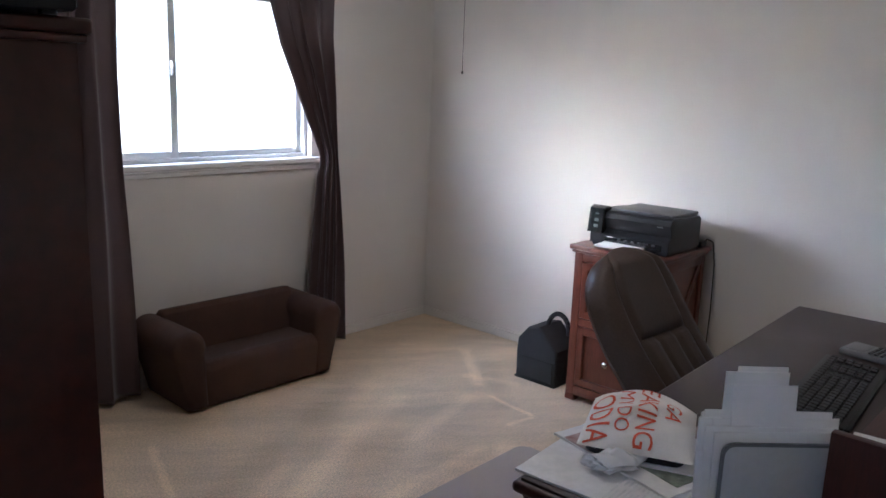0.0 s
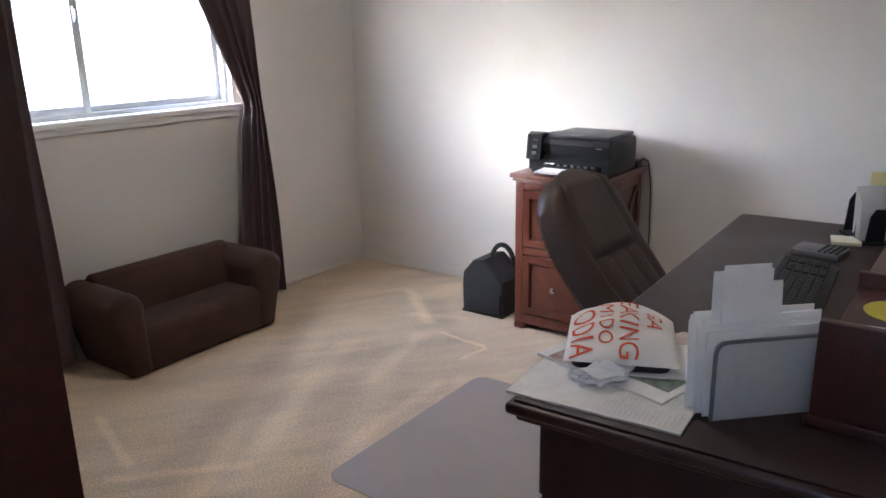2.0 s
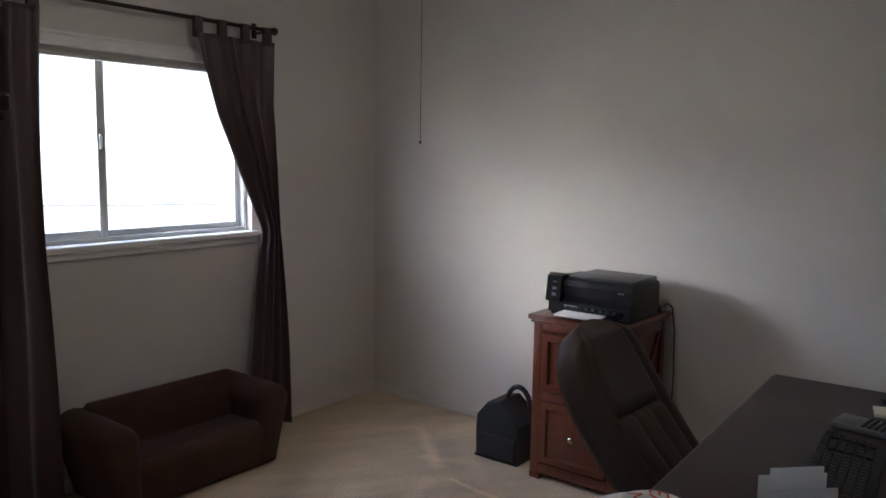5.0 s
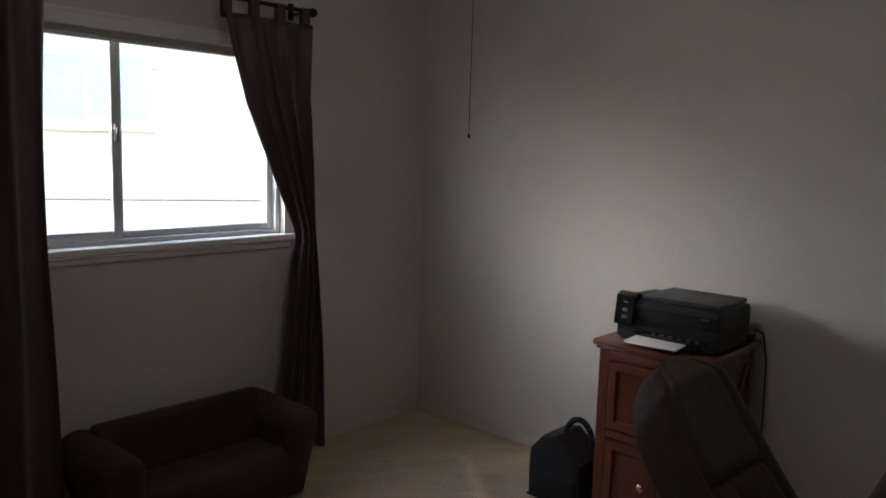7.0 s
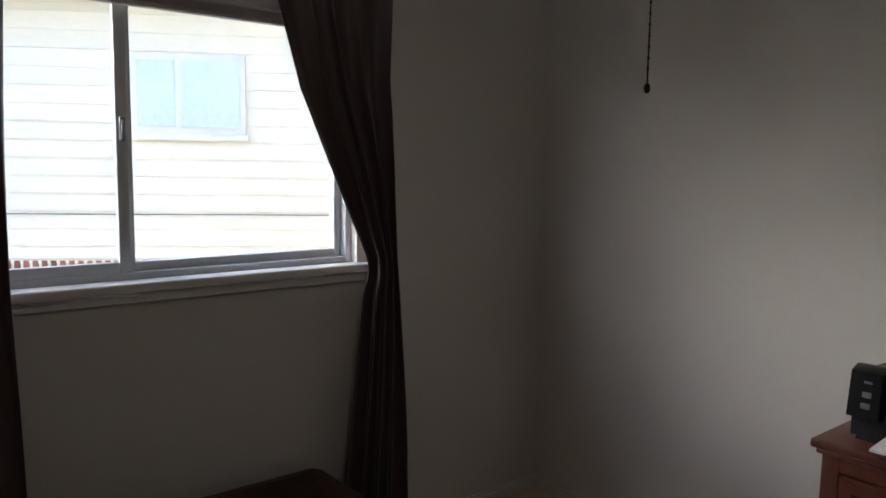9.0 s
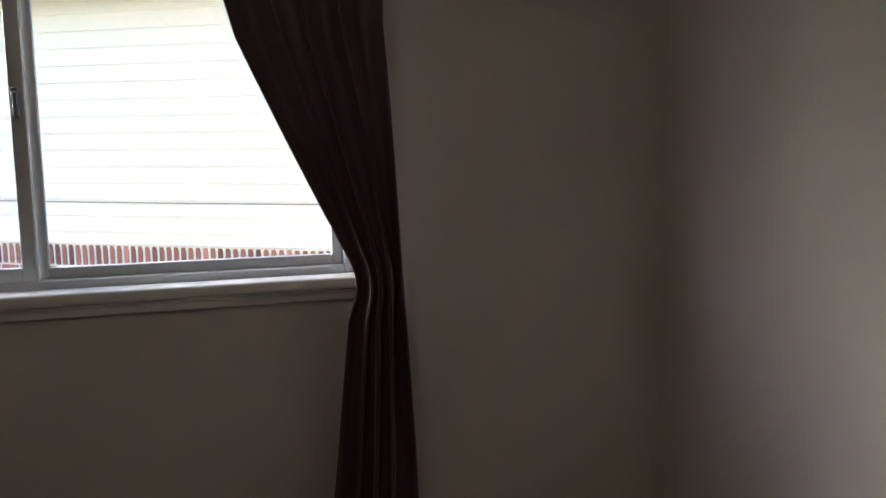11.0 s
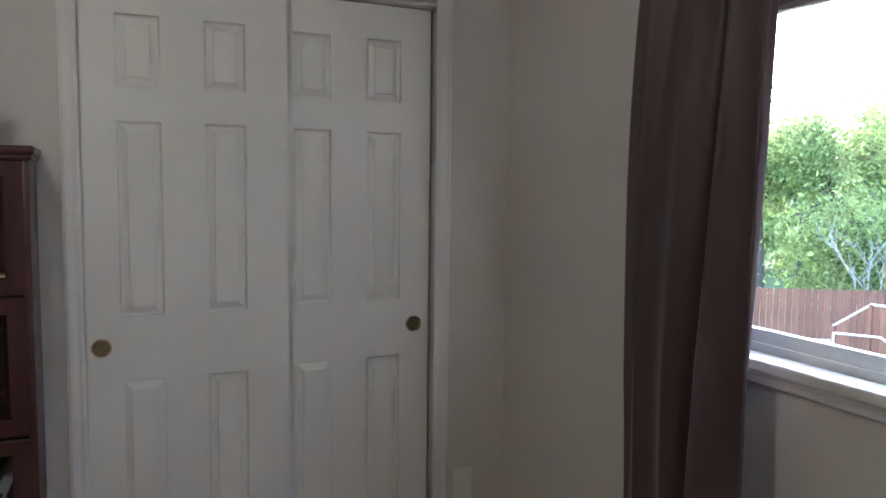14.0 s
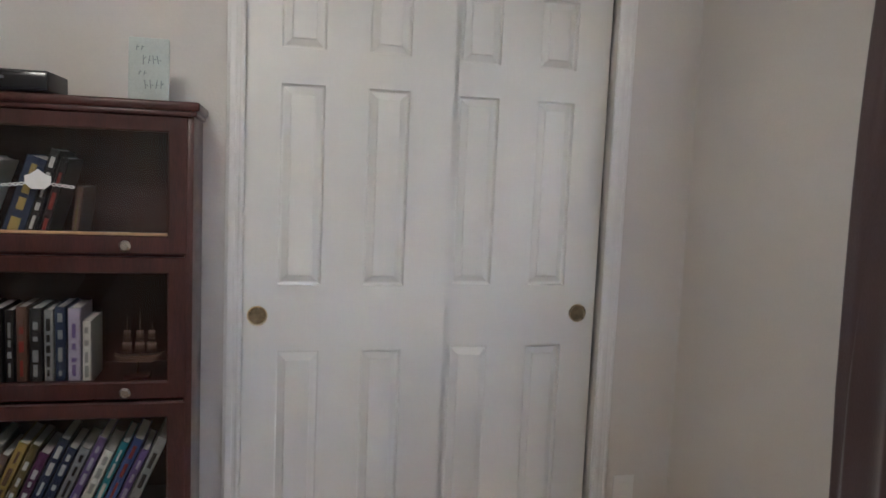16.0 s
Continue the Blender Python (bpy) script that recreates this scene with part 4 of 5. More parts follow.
# ---- desk ----
DX0, DX1, DS, DN, DT = -2.376, -0.825, -3.22, -2.474, 0.742
desk = thing("desk", pose(DX0, DN, 0, 0, 0, 2.0) @ pose(-DX0, -DN, 0), "large dark executive desk with a moulded edge", "desk")
part("desk_top", block((DX0 + 0.012, DS + 0.012, DT - 0.006), (DX1 - 0.012, DN - 0.012, DT), 0.002), DESKTOP, desk, "matte black desk surface")
bm = block((DX0, DS, DT - 0.026), (DX1, DN, DT - 0.005), 0.008, 3)
box(bm, (DX0 + 0.014, DS + 0.014, DT - 0.040), (DX1 - 0.014, DN - 0.014, DT - 0.026), 0.006, 2)
part("edge_moulding", bm, ESPRESSO, desk)
for xa, xb in ((DX0 + 0.045, DX0 + 0.47), (DX1 - 0.47, DX1 - 0.045)):
    ped = part("pedestal", block((xa, DS + 0.05, 0.06), (xb, DN - 0.05, DT - 0.040), 0.003), ESPRESSO, desk)
    part("plinth", block((xa - 0.008, DS + 0.042, 0), (xb + 0.008, DN - 0.042, 0.06), 0.006), ESPRESSO, ped)
    for za, zb in ((0.08, 0.36), (0.37, 0.53), (0.54, 0.70)):
        dr = part("drawer", block((xa + 0.02, DN - 0.05, za), (xb - 0.02, DN - 0.034, zb), 0.004), ESPRESSO, ped)
part("modesty_panel", block((DX0 + 0.47, DS + 0.06, 0.15), (DX1 - 0.47, DS + 0.08, DT - 0.04)), ESPRESSO, desk)

# desktop organiser: low wooden hutch at the back of the desk
hut = thing("desktop_hutch", pose(0, 0, DT), "low dark red wooden desktop hutch with open trays", "desk hutch")
HX0, HX1, HY0, HY1 = -2.187, -1.287, -3.166, -2.898
for xa in (HX0, -1.822, HX1 - 0.018):
    part("side_panel", block((xa, HY0, 0), (xa + 0.018, HY1, 0.168 if xa == HX0 else 0.145), 0.003), MAHOG, hut)
part("base_moulding", block((HX0 - 0.008, HY0, 0), (HX0, HY1 + 0.006, 0.018), 0.004), MAHOG, hut)
part("shelf", block((HX0 + 0.018, HY0, 0.102), (HX1 - 0.018, HY1 - 0.004, 0.116), 0.003), MAHOG, hut)
part("back", block((HX0, HY0 - 0.008, 0), (HX1, HY0, 0.16), 0.002), MAHOG, hut)
disc = thing("disc", pose(-1.935, -2.985, DT + 0.1165), "yellow printed compact disc lying on the hutch shelf", "disc")
bm = bmesh.new()
rings = [[bm.verts.new((r * math.cos(k * math.tau / 40), r * math.sin(k * math.tau / 40), h)) for k in range(40)] for r, h in ((0.06, 0), (0.06, 0.0012), (0.021, 0.0012), (0.021, 0))]
for a, b in zip(rings, rings[1:] + rings[:1]):
    for k in range(40):
        bm.faces.new((a[k], a[(k + 1) % 40], b[(k + 1) % 40], b[k]))
part("print_side", bm, YELLOW, disc)
part("hub", turned(bmesh.new(), [(0.0205, 0.0002), (0.0205, 0.001), (0.008, 0.001), (0.007, 0.0002)]), GREYP, disc)
slip = thing("printed_slip", pose(-2.075, -2.985, DT + 0.1165, 0, 0, 6), "white printed slip with a grey picture", "paper")
part("sheet", block((-0.055, -0.09, 0), (0.05, 0.085, 0.0015)), PAPER, slip)
part("picture", block((-0.045, -0.045, 0.0015), (0.02, -0.005, 0.0025)), GREYP, slip)

# keyboard
kb = thing("keyboard", pose(-1.545, -2.738, DT, 0, 0, 4), "black computer keyboard with low keys", "keyboard")
bm = bmesh.new()
prism(bm, [(-0.064, 0.002), (0.064, 0.002), (0.066, 0.017), (0.05, 0.019), (-0.05, 0.010), (-0.066, 0.008)], "x", -0.222, 0.222, 0.004)
part("body", bm, BLACK, kb)
key = mesh_of("key", block((-0.0078, -0.0076, 0), (0.0078, 0.0076, 0.005), 0.0015, 1), KEYCAP)
for r in range(6):
    for c in range(22):
        if c in (15, 19) and r != 5:
            continue
        k = new("key", key)
        k.parent = kb
        yy = -0.047 + r * 0.0182
        k.matrix_basis = pose(-0.203 + c * 0.0193, yy, 0.0095 + (yy + 0.05) * 0.09, 5, 0, 0)
part("lower_tray", block((-0.216, -0.075, 0), (0.216, 0.055, 0.006), 0.002), BLACK, kb)

phone = thing("calculator", pose(-1.205, -2.735, DT, 0, 0, -8), "dark grey desk calculator", "calculator")
part("body", block((-0.048, -0.055, 0), (0.048, 0.068, 0.016), 0.005), GREYP, phone)
part("display", block((-0.036, 0.012, 0.016), (0.036, 0.055, 0.018), 0.002), GREYP, phone)
bm = bmesh.new()
for r in range(4):
    for c in range(4):
        box(bm, (-0.04 + c * 0.021, -0.050 + r * 0.014, 0.016), (-0.024 + c * 0.021, -0.040 + r * 0.014, 0.020), 0.002, 1)
part("keypad", bm, BLACK, phone)
pad = thing("note_pad", pose(-1.045, -2.765, DT, 0, 0, 12), "small cream pad of note paper", "note pad")
part("notes", block((-0.037, -0.037, 0), (0.037, 0.037, 0.010), 0.001), CREAM, pad)

org = thing("mail_sorter", pose(-0.955, -2.84, DT, 0, 0, -58), "black mail sorter filled with white envelopes", "mail sorter")
part("base", block((-0.085, -0.075, 0), (0.085, 0.075, 0.01), 0.003), BLACK, org)
for yy, hh in ((-0.07, 0.10), (0.0, 0.112), (0.065, 0.12)):
    bm = bmesh.new()
    outl = [(-0.075, 0.01), (-0.068, hh - 0.02), (-0.055, hh), (0.055, hh), (0.068, hh - 0.02), (0.075, 0.01), (0.026, 0.01), (0.024, hh * 0.5), (-0.024, hh * 0.5), (-0.026, 0.01)]
    prism(bm, outl, "y", yy, yy + 0.004)
    part("divider", bm, BLACK, org)
for k in range(5):
    env = thing("envelope", org.matrix_basis @ pose(-0.01 + 0.006 * k, -0.055 + 0.022 * k, 0.0105, -4, 0, 0), "white envelope standing in the black sorter", "envelope", "mail in the sorter")
    part("paper", block((-0.078, 0, 0), (0.078, 0.002, 0.11 + 0.006 * k)), PAPER, env)
folder = thing("yellow_envelope", org.matrix_basis @ pose(0.03, 0.074, 0.0105, -3, 0, 0), "yellow manila envelope standing in the sorter", "envelope")
part("paper", block((-0.04, 0, 0), (0.08, 0.003, 0.165)), POSTIT, folder)

# letter rack with envelopes
rack = thing("letter_rack", pose(-2.193, -2.838, DT, 0, 0, -45), "frosted clear acrylic letter rack", "letter rack")
bm = bmesh.new()
prism(bm, arc(0.075, 0.112, 0.018, 0, 90, 5) + arc(-0.075, 0.112, 0.018, 90, 180, 5) + [(-0.09, 0), (0.09, 0)], "y", -0.004, 0.0, 0.001)
part("front_plate", bm, CLEAR, rack)
bm = bmesh.new()
prism(bm, arc(0.075, 0.112, 0.018, 0, 90, 5) + arc(-0.075, 0.112, 0.018, 90, 180, 5) + [(-0.093, 0), (-0.089, 0)] + arc(-0.073, 0.110, 0.016, 180, 90, 5) + arc(0.073, 0.110, 0.016, 90, 0, 5) + [(0.089, 0), (0.093, 0)],
      "y", -0.0052, 0.001)
part("edge_band", bm, GREYP, rack)
part("floor_plate", block((-0.09, 0.0, 0.0), (0.09, 0.075, 0.004), 0.001), CLEAR, rack)
part("back_plate", block((-0.09, 0.072, 0.0), (0.09, 0.076, 0.10), 0.002), CLEAR, rack)
for k, (dx, yy, w, h, lean) in enumerate(((-0.006, 0.006, 0.21, 0.138, 2), (-0.012, 0.014, 0.215, 0.142, 3), (0.004, 0.024, 0.22, 0.150, 4), (-0.010, 0.036, 0.225, 0.146, 3), (0.0, 0.048, 0.22, 0.154, 2), (-0.012, 0.058, 0.20, 0.148, 1))):
    env = thing("envelope", rack.matrix_basis @ pose(dx, yy, 0.0045, -lean, 0, random.Random(k).uniform(-2, 2)), "white envelope standing in the clear letter rack", "envelope", "mail in the letter rack")
    part("paper", block((-w * 0.46, 0, 0), (w * 0.46, 0.0025, h), 0.001, 1), PAPER, env)
for dx, yy, w, h, rz in ((-0.034, 0.030, 0.112, 0.222, 2), (-0.018, 0.020, 0.108, 0.205, -2), (-0.022, 0.042, 0.09, 0.226, 3)):
    env = thing("folded_letter", rack.matrix_basis @ pose(dx, yy, 0.0045, -3, rz * 0.5, rz), "tall folded white letter in the rack", "letter", "letters in the letter rack")
    part("paper", block((-w * 0.45, 0, 0), (w * 0.45, 0.0015, h)), PAPER, env)

# papers under the sack
for name, cxy, rz, sx, sy, z0, mat, lab in (("newspaper", (-2.208, -2.600), 4, 0.135, 0.145, 0.0, NEWS, "folded newspaper lying at the desk's corner"),
                                           ("magazine", (-2.132, -2.592), -14, 0.10, 0.135, 0.0045, NEWS, "glossy magazine lying on the newspaper"),
                                           ("flyer", (-2.115, -2.625), 22, 0.075, 0.105, 0.0085, PAPER, "white printed flyer on the pile")):
    pp = thing(name, pose(cxy[0], cxy[1], DT + z0, 0, 0, rz), lab, "paper")
    bm = bmesh.new()
    n = 10
    for lay in range(2):
        g = [[bm.verts.new((-sx + 2 * sx * i / n, -sy + 2 * sy * j / n, 0.0005 + lay * 0.0035 + (0.0012 * abs(math.sin(i * 1.3 + j * 0.8)) if lay else 0))) for i in range(n + 1)] for j in range(n + 1)]
        for j in range(n):
            for i in range(n):
                bm.faces.new((g[j][i], g[j][i + 1], g[j + 1][i + 1], g[j + 1][i]))
    bmesh.ops.bridge_loops(bm, edges=[e for e in bm.edges if e.is_boundary])
    part("paper_sheet", bm, mat, pp)
    if name == "magazine":
        part("red_block", block((-0.098, 0.02, 0.0046), (-0.045, 0.11, 0.0058)), MAGRED, pp, "red and orange printed block")
        part("photo", block((-0.06, -0.12, 0.0046), (0.05, -0.04, 0.0058)), PHOTO, pp, "grey-green printed photo")
    if name == "newspaper":
        bm = bmesh.new()
        for c in range(4):
            for q in range(16):
                box(bm, (-0.125 + c * 0.062, -0.135 + q * 0.008, 0.0053), (-0.070 + c * 0.062 - 0.006 * ((q * 7 + c) % 3), -0.132 + q * 0.008, 0.0057))
        part("print", bm, PRINT, pp)

# cotton sack with lettering
sack = thing("cotton_sack", pose(-2.102, -2.560, DT + 0.030, 0, 0, 203), "folded white cotton sack printed with red words", "cloth sack")
SA, SB, SH = 0.112, 0.098, 0.047


def sack_height(u, v):
    a = max(0.0, 1 - abs(u) ** 2.6) * max(0.0, 1 - abs(v) ** 2.6)
    return SH * a ** 0.6 * (1 - 0.42 * u) * (0.92 + 0.10 * math.sin(2.2 * u + 1.0) + 0.07 * math.cos(3.1 * v)) + 0.004 * math.sin(9 * u + 4 * v) * a


bm = bmesh.new()
n = 44
top = [[bm.verts.new((SA * (2 * i / n - 1), SB * (2 * j / n - 1), sack_height(2 * i / n - 1, 2 * j / n - 1))) for i in range(n + 1)] for j in range(n + 1)]
for j in range(n):
    for i in range(n):
        bm.faces.new((top[j][i], top[j][i + 1], top[j + 1][i + 1], top[j + 1][i]))
bmesh.ops.holes_fill(bm, edges=[e for e in bm.edges if e.is_boundary], sides=0)
part("cloth", bm, CLOTH, sack)


def lettered(words, size, u0, v0, mat):
    """Words laid on the curved top of the sack: a thin print that follows the cloth."""
    cu = bpy.data.curves.new("words", "FONT")
    cu.body, cu.size, cu.extrude = words, size, 0.0
    cu.resolution_u = 3
    tmp = bpy.data.objects.new("words", cu)
    scene.collection.objects.link(tmp)
    me = bpy.data.meshes.new_from_object(tmp.evaluated_get(bpy.context.evaluated_depsgraph_get()))
    bpy.data.objects.remove(tmp)
    bm = bmesh.new()
    bm.from_mesh(me)
    bmesh.ops.triangulate(bm, faces=bm.faces[:])
    for _ in range(2):
        bmesh.ops.subdivide_edges(bm, edges=[e for e in bm.edges if e.calc_length() > 0.006], cuts=1)
        bmesh.ops.triangulate(bm, faces=bm.faces[:])
    for v in bm.verts:
        x, y = v.co.x + u0, v.co.y + v0
        v.co = (x, y, sack_height(x / SA, y / SB) + 0.0012)
    part("printed_word", bm, mat, sack, "red printed lettering")


lettered("ODIA", 0.058, -0.034, -0.088, REDINK)
lettered("MY DO", 0.037, -0.040, -0.040, REDINK)
lettered("EAKING", 0.049, -0.066, -0.004, REDINK)
lettered("GA", 0.040, -0.030, 0.044, REDINK)


# what lies under and beside the sack
strap = thing("belt_pouch", pose(-2.108, -2.562, DT + 0.0125, 0, 0, 203), "flat black nylon pouch under the cotton sack", "pouch")
bm = bmesh.new()
prism(bm, arc(0.075, 0.065, 0.02, 0, 90, 4) + arc(-0.075, 0.065, 0.02, 90, 180, 4) + arc(-0.075, -0.065, 0.02, 180, 270, 4) + arc(0.075, -0.065, 0.02, 270, 360, 4), "z", 0, 0.0175, 0.005)
part("pouch", bm, NYLON, strap)
wrap = thing("plastic_wrapper", pose(-2.235, -2.585, DT + 0.0105, 0, 0, -40), "crumpled white plastic wrapper lying on the papers", "wrapper")
rnd = random.Random(12)
bm = bmesh.new()
bmesh.ops.create_icosphere(bm, subdivisions=3, radius=1.0)
for v in bm.verts:
    k = 1 + 0.22 * math.sin(v.co.x * 7 + v.co.y * 3) + 0.16 * math.sin(v.co.z * 9 - v.co.y * 6) + rnd.uniform(-0.07, 0.07)
    v.co = (v.co.x * 0.048 * k, v.co.y * 0.024 * k, max(0.0, 0.010 + v.co.z * 0.016 * k))
part("film", bm, WRAP, wrap)
card = thing("flyer", pose(-2.015, -2.662, DT + 0.0005, 0, 0, -30), "orange and white advertising flyer at the pile's edge", "paper")
part("sheet", block((-0.05, -0.075, 0), (0.05, 0.075, 0.0035), 0.001), MAGRED, card)

# ---- outside: lawn, the neighbour's house, fence, deck and trees ----
GZ = -2.95
bm = bmesh.new()
bmesh.ops.create_grid(bm, x_segments=40, y_segments=40, size=400, matrix=Matrix.Translation((0, 0, GZ)))
tagged(part("ground", bm, LAWN), "mown lawn reaching to the distance", "ground", kind="structure")

# the wall of our own house below and beside the window
bm = bmesh.new()
box(bm, (-6.0, TH, GZ), (OX0 - 0.002, TH + 0.05, 3.0))
box(bm, (OX1 + 0.002, TH, GZ), (5.0, TH + 0.05, 3.0))
box(bm, (OX0 - 0.002, TH, GZ), (OX1 + 0.002, TH + 0.05, OZ0 - 0.01))
box(bm, (OX0 - 0.002, TH, OZ1 + 0.002), (OX1 + 0.002, TH + 0.05, 3.0))
setting("outer_wall", bm, SIDING, "pale siding outside the window wall", "wall")

# the storey below, so that the room stands on something
setting("lower_storey", block((-4.6, SY - TH, GZ), (TH, TH - 0.004, -0.124)), SIDING, "pale siding of the storey below the room", "wall")

HOUSE = pose(-5.66, 8.0, 0, 0, 0, -31.5)
house = thing("neighbour_house", HOUSE, "two-storey house with pale lap siding above red brick", "house")
HL, HD, BTOP, EAVE = 15.0, 9.0, 0.455, 2.69
part("wall", block((0.03, 0.03, GZ), (HL, HD, EAVE)), MORTAR, house)
board = mesh_of("siding_board", prism(bmesh.new(), [(0.004, 0.0), (-0.018, 0.0), (-0.019, 0.008), (-0.006, 0.160), (0.004, 0.160)], "x", 0.09, HL), SIDING)
z = BTOP - 0.035
while z < EAVE:
    b = new("siding_board", board)
    b.parent = house
    b.location = (0, 0.0, z)
    z += 0.1495
part("corner_board", block((-0.03, -0.03, BTOP + 0.02), (0.09, 0.05, EAVE), 0.004), FASCIA, house)
part("mortar_bed", block((0.02, -0.012, GZ), (HL, 0.0295, BTOP - 0.002)), MORTAR, house)
part("ledge", block((-0.02, -0.035, BTOP), (HL, 0.02, BTOP + 0.022), 0.004), MORTAR, house)
roof = bmesh.new()
prism(roof, [(-0.42, EAVE - 0.02), (-0.42, EAVE + 0.13), (HD / 2, EAVE + 2.0), (HD + 0.42, EAVE + 0.13), (HD + 0.42, EAVE - 0.02), (HD / 2, EAVE + 1.85)], "x", -0.26, HL + 0.3)
rf = part("roof", roof, SHINGLE, house)
part("fascia", block((-0.27, -0.45, EAVE - 0.03), (HL + 0.3, -0.42, EAVE + 0.14), 0.004), FASCIA, rf)
part("soffit", block((-0.26, -0.42, EAVE - 0.02), (HL + 0.3, 0.03, EAVE)), FASCIA, rf)
part("gable", prism(bmesh.new(), [(0.02, EAVE), (HD, EAVE), (HD / 2, EAVE + 1.8)], "x", 0.02, 0.1), SIDING, house)
hw_ = part("window", block((6.46, -0.045, 1.53), (7.41, -0.005, 2.20), 0.004), FASCIA, house, "white-framed window")
for xa, xb in ((6.52, 6.83), (6.88, 7.36)):
    part("pane", block((xa, -0.05, 1.59), (xb, -0.040, 2.14)), FARGLASS, hw_)
part("sill_board", block((6.44, -0.055, 1.475), (7.43, -0.005, 1.530), 0.004), FASCIA, hw_)
# a slack cable clipped along the siding
bm = bmesh.new()
pts = [(0.05, -0.03, 0.935), (0.5, -0.034, 0.90), (1.56, -0.034, 0.868), (2.9, -0.034, 0.848), (4.2, -0.034, 0.842), (5.6, -0.034, 0.842), (8.5, -0.034, 0.85)]
for a, b in zip(pts, pts[1:]):
    rod(bm, a, b, 0.005, seg=6)
part("wall_cable", bm, GREYP, house, "thin dark cable along the siding")
# satellite dish at the house corner
dish = thing("satellite_dish", HOUSE @ pose(0.03, -0.05, 1.38), "white oval satellite dish on the house corner", "satellite dish")
bm = bmesh.new()
prof = []
for k in range(9):
    r = 0.30 * k / 8
    prof.append((max(r, 0.004), 0.35 * r * r))
prof += [(0.302, 0.038)] + [(max(0.30 * k / 8, 0.004), 0.35 * (0.30 * k / 8) ** 2 - 0.008) for k in range(7, -1, -1)]
turned(bm, prof, 28, pose(-0.20, -0.15, 0, 54, 0, 0) @ Matrix.Diagonal((1, 0.85, 1, 1)))
part("reflector", bm, WHITEM, dish)
part("mast", rod(bmesh.new(), (0.08, 0.05, -0.35), (-0.14, -0.1, -0.02), 0.02), GREYP, dish)
bm = rod(bmesh.new(), (-0.2, -0.17, -0.22), (-0.48, -0.36, 0.02), 0.010)
box(bm, (-0.53, -0.40, 0.0), (-0.46, -0.33, 0.07), 0.012)
part("receiver_arm", bm, GREYP, dish)

# fence, perpendicular to the house front
fence = thing("fence", pose(-12.56, 17.0, GZ, 0, 0, 61), "brown wooden privacy fence", "fence")
part("rail", block((-12, 0.02, 0.4), (14, 0.06, 0.5)), FENCE, fence)
picket = mesh_of("board", prism(bmesh.new(), [(-0.068, 0), (0.068, 0), (0.068, 1.78), (0.04, 1.81), (-0.04, 1.81), (-0.068, 1.78)], "y", 0.0, 0.018), FENCE)
for k in range(170):
    b = new("board", picket)
    b.parent = fence
    b.location = (-12 + k * 0.152, 0, 0.004 * ((k * 7) % 5))

# raised deck with umbrella, white furniture and a stair rail
DKZ = -2.05
deck = thing("deck", pose(-9.6, 13.7, 0, 0, 0, -29), "raised wooden deck behind the house", "deck")
plank = mesh_of("plank", block((-2.6, -0.068, DKZ - 0.03), (2.4, 0.068, DKZ), 0.004), DECK)
for k in range(28):
    b = new("plank", plank)
    b.parent = deck
    b.location = (0, -2.0 + k * 0.145, 0)
for sx in (-2.5, 0, 2.3):
    for sy in (-1.9, 1.9):
        part("post", block((sx - 0.05, sy - 0.05, GZ), (sx + 0.05, sy + 0.05, DKZ - 0.031)), DECK, deck)
umb = thing("patio_umbrella", pose(-8.70, 13.2, DKZ), "closed tan patio umbrella on its pole", "umbrella")
part("pole", rod(bmesh.new(), (0, 0, 0.0), (0, 0, 2.37), 0.022), WHITEM, umb)
bm = bmesh.new()
seg = 24
rings = []
for r, h in ((0.02, 2.39), (0.10, 2.31), (0.17, 2.13), (0.12, 2.08), (0.15, 1.95), (0.22, 1.6), (0.27, 1.2), (0.30, 0.9), (0.27, 0.88)):
    rings.append([bm.verts.new((r * (1 + 0.28 * (k % 3 - 1) * min(1, r * 6)) * math.cos(k * math.tau / seg), r * (1 + 0.28 * (k % 3 - 1) * min(1, r * 6)) * math.sin(k * math.tau / seg), h)) for k in range(seg)])
for a, b in zip(rings, rings[1:]):
    for k in range(seg):
        bm.faces.new((a[k], a[(k + 1) % seg], b[(k + 1) % seg], b[k]))
part("canopy", bm, CANVASU, umb)
part("base", turned(bmesh.new(), [(0.25, 0), (0.25, 0.05), (0.05, 0.09)]), GREYP, umb)
tab = thing("patio_table", pose(-8.75, 13.0, DKZ), "white round patio table under the umbrella", "table")
part("tabletop", turned(bmesh.new(), [(0.55, 0.70), (0.56, 0.71), (0.56, 0.725), (0.05, 0.73)], 32), WHITEM, tab)
for k in range(4):
    a = radians(45 + 90 * k)
    part("leg", rod(bmesh.new(), (0.35 * math.cos(a), 0.35 * math.sin(a), 0), (0.30 * math.cos(a), 0.30 * math.sin(a), 0.70), 0.018), WHITEM, tab)


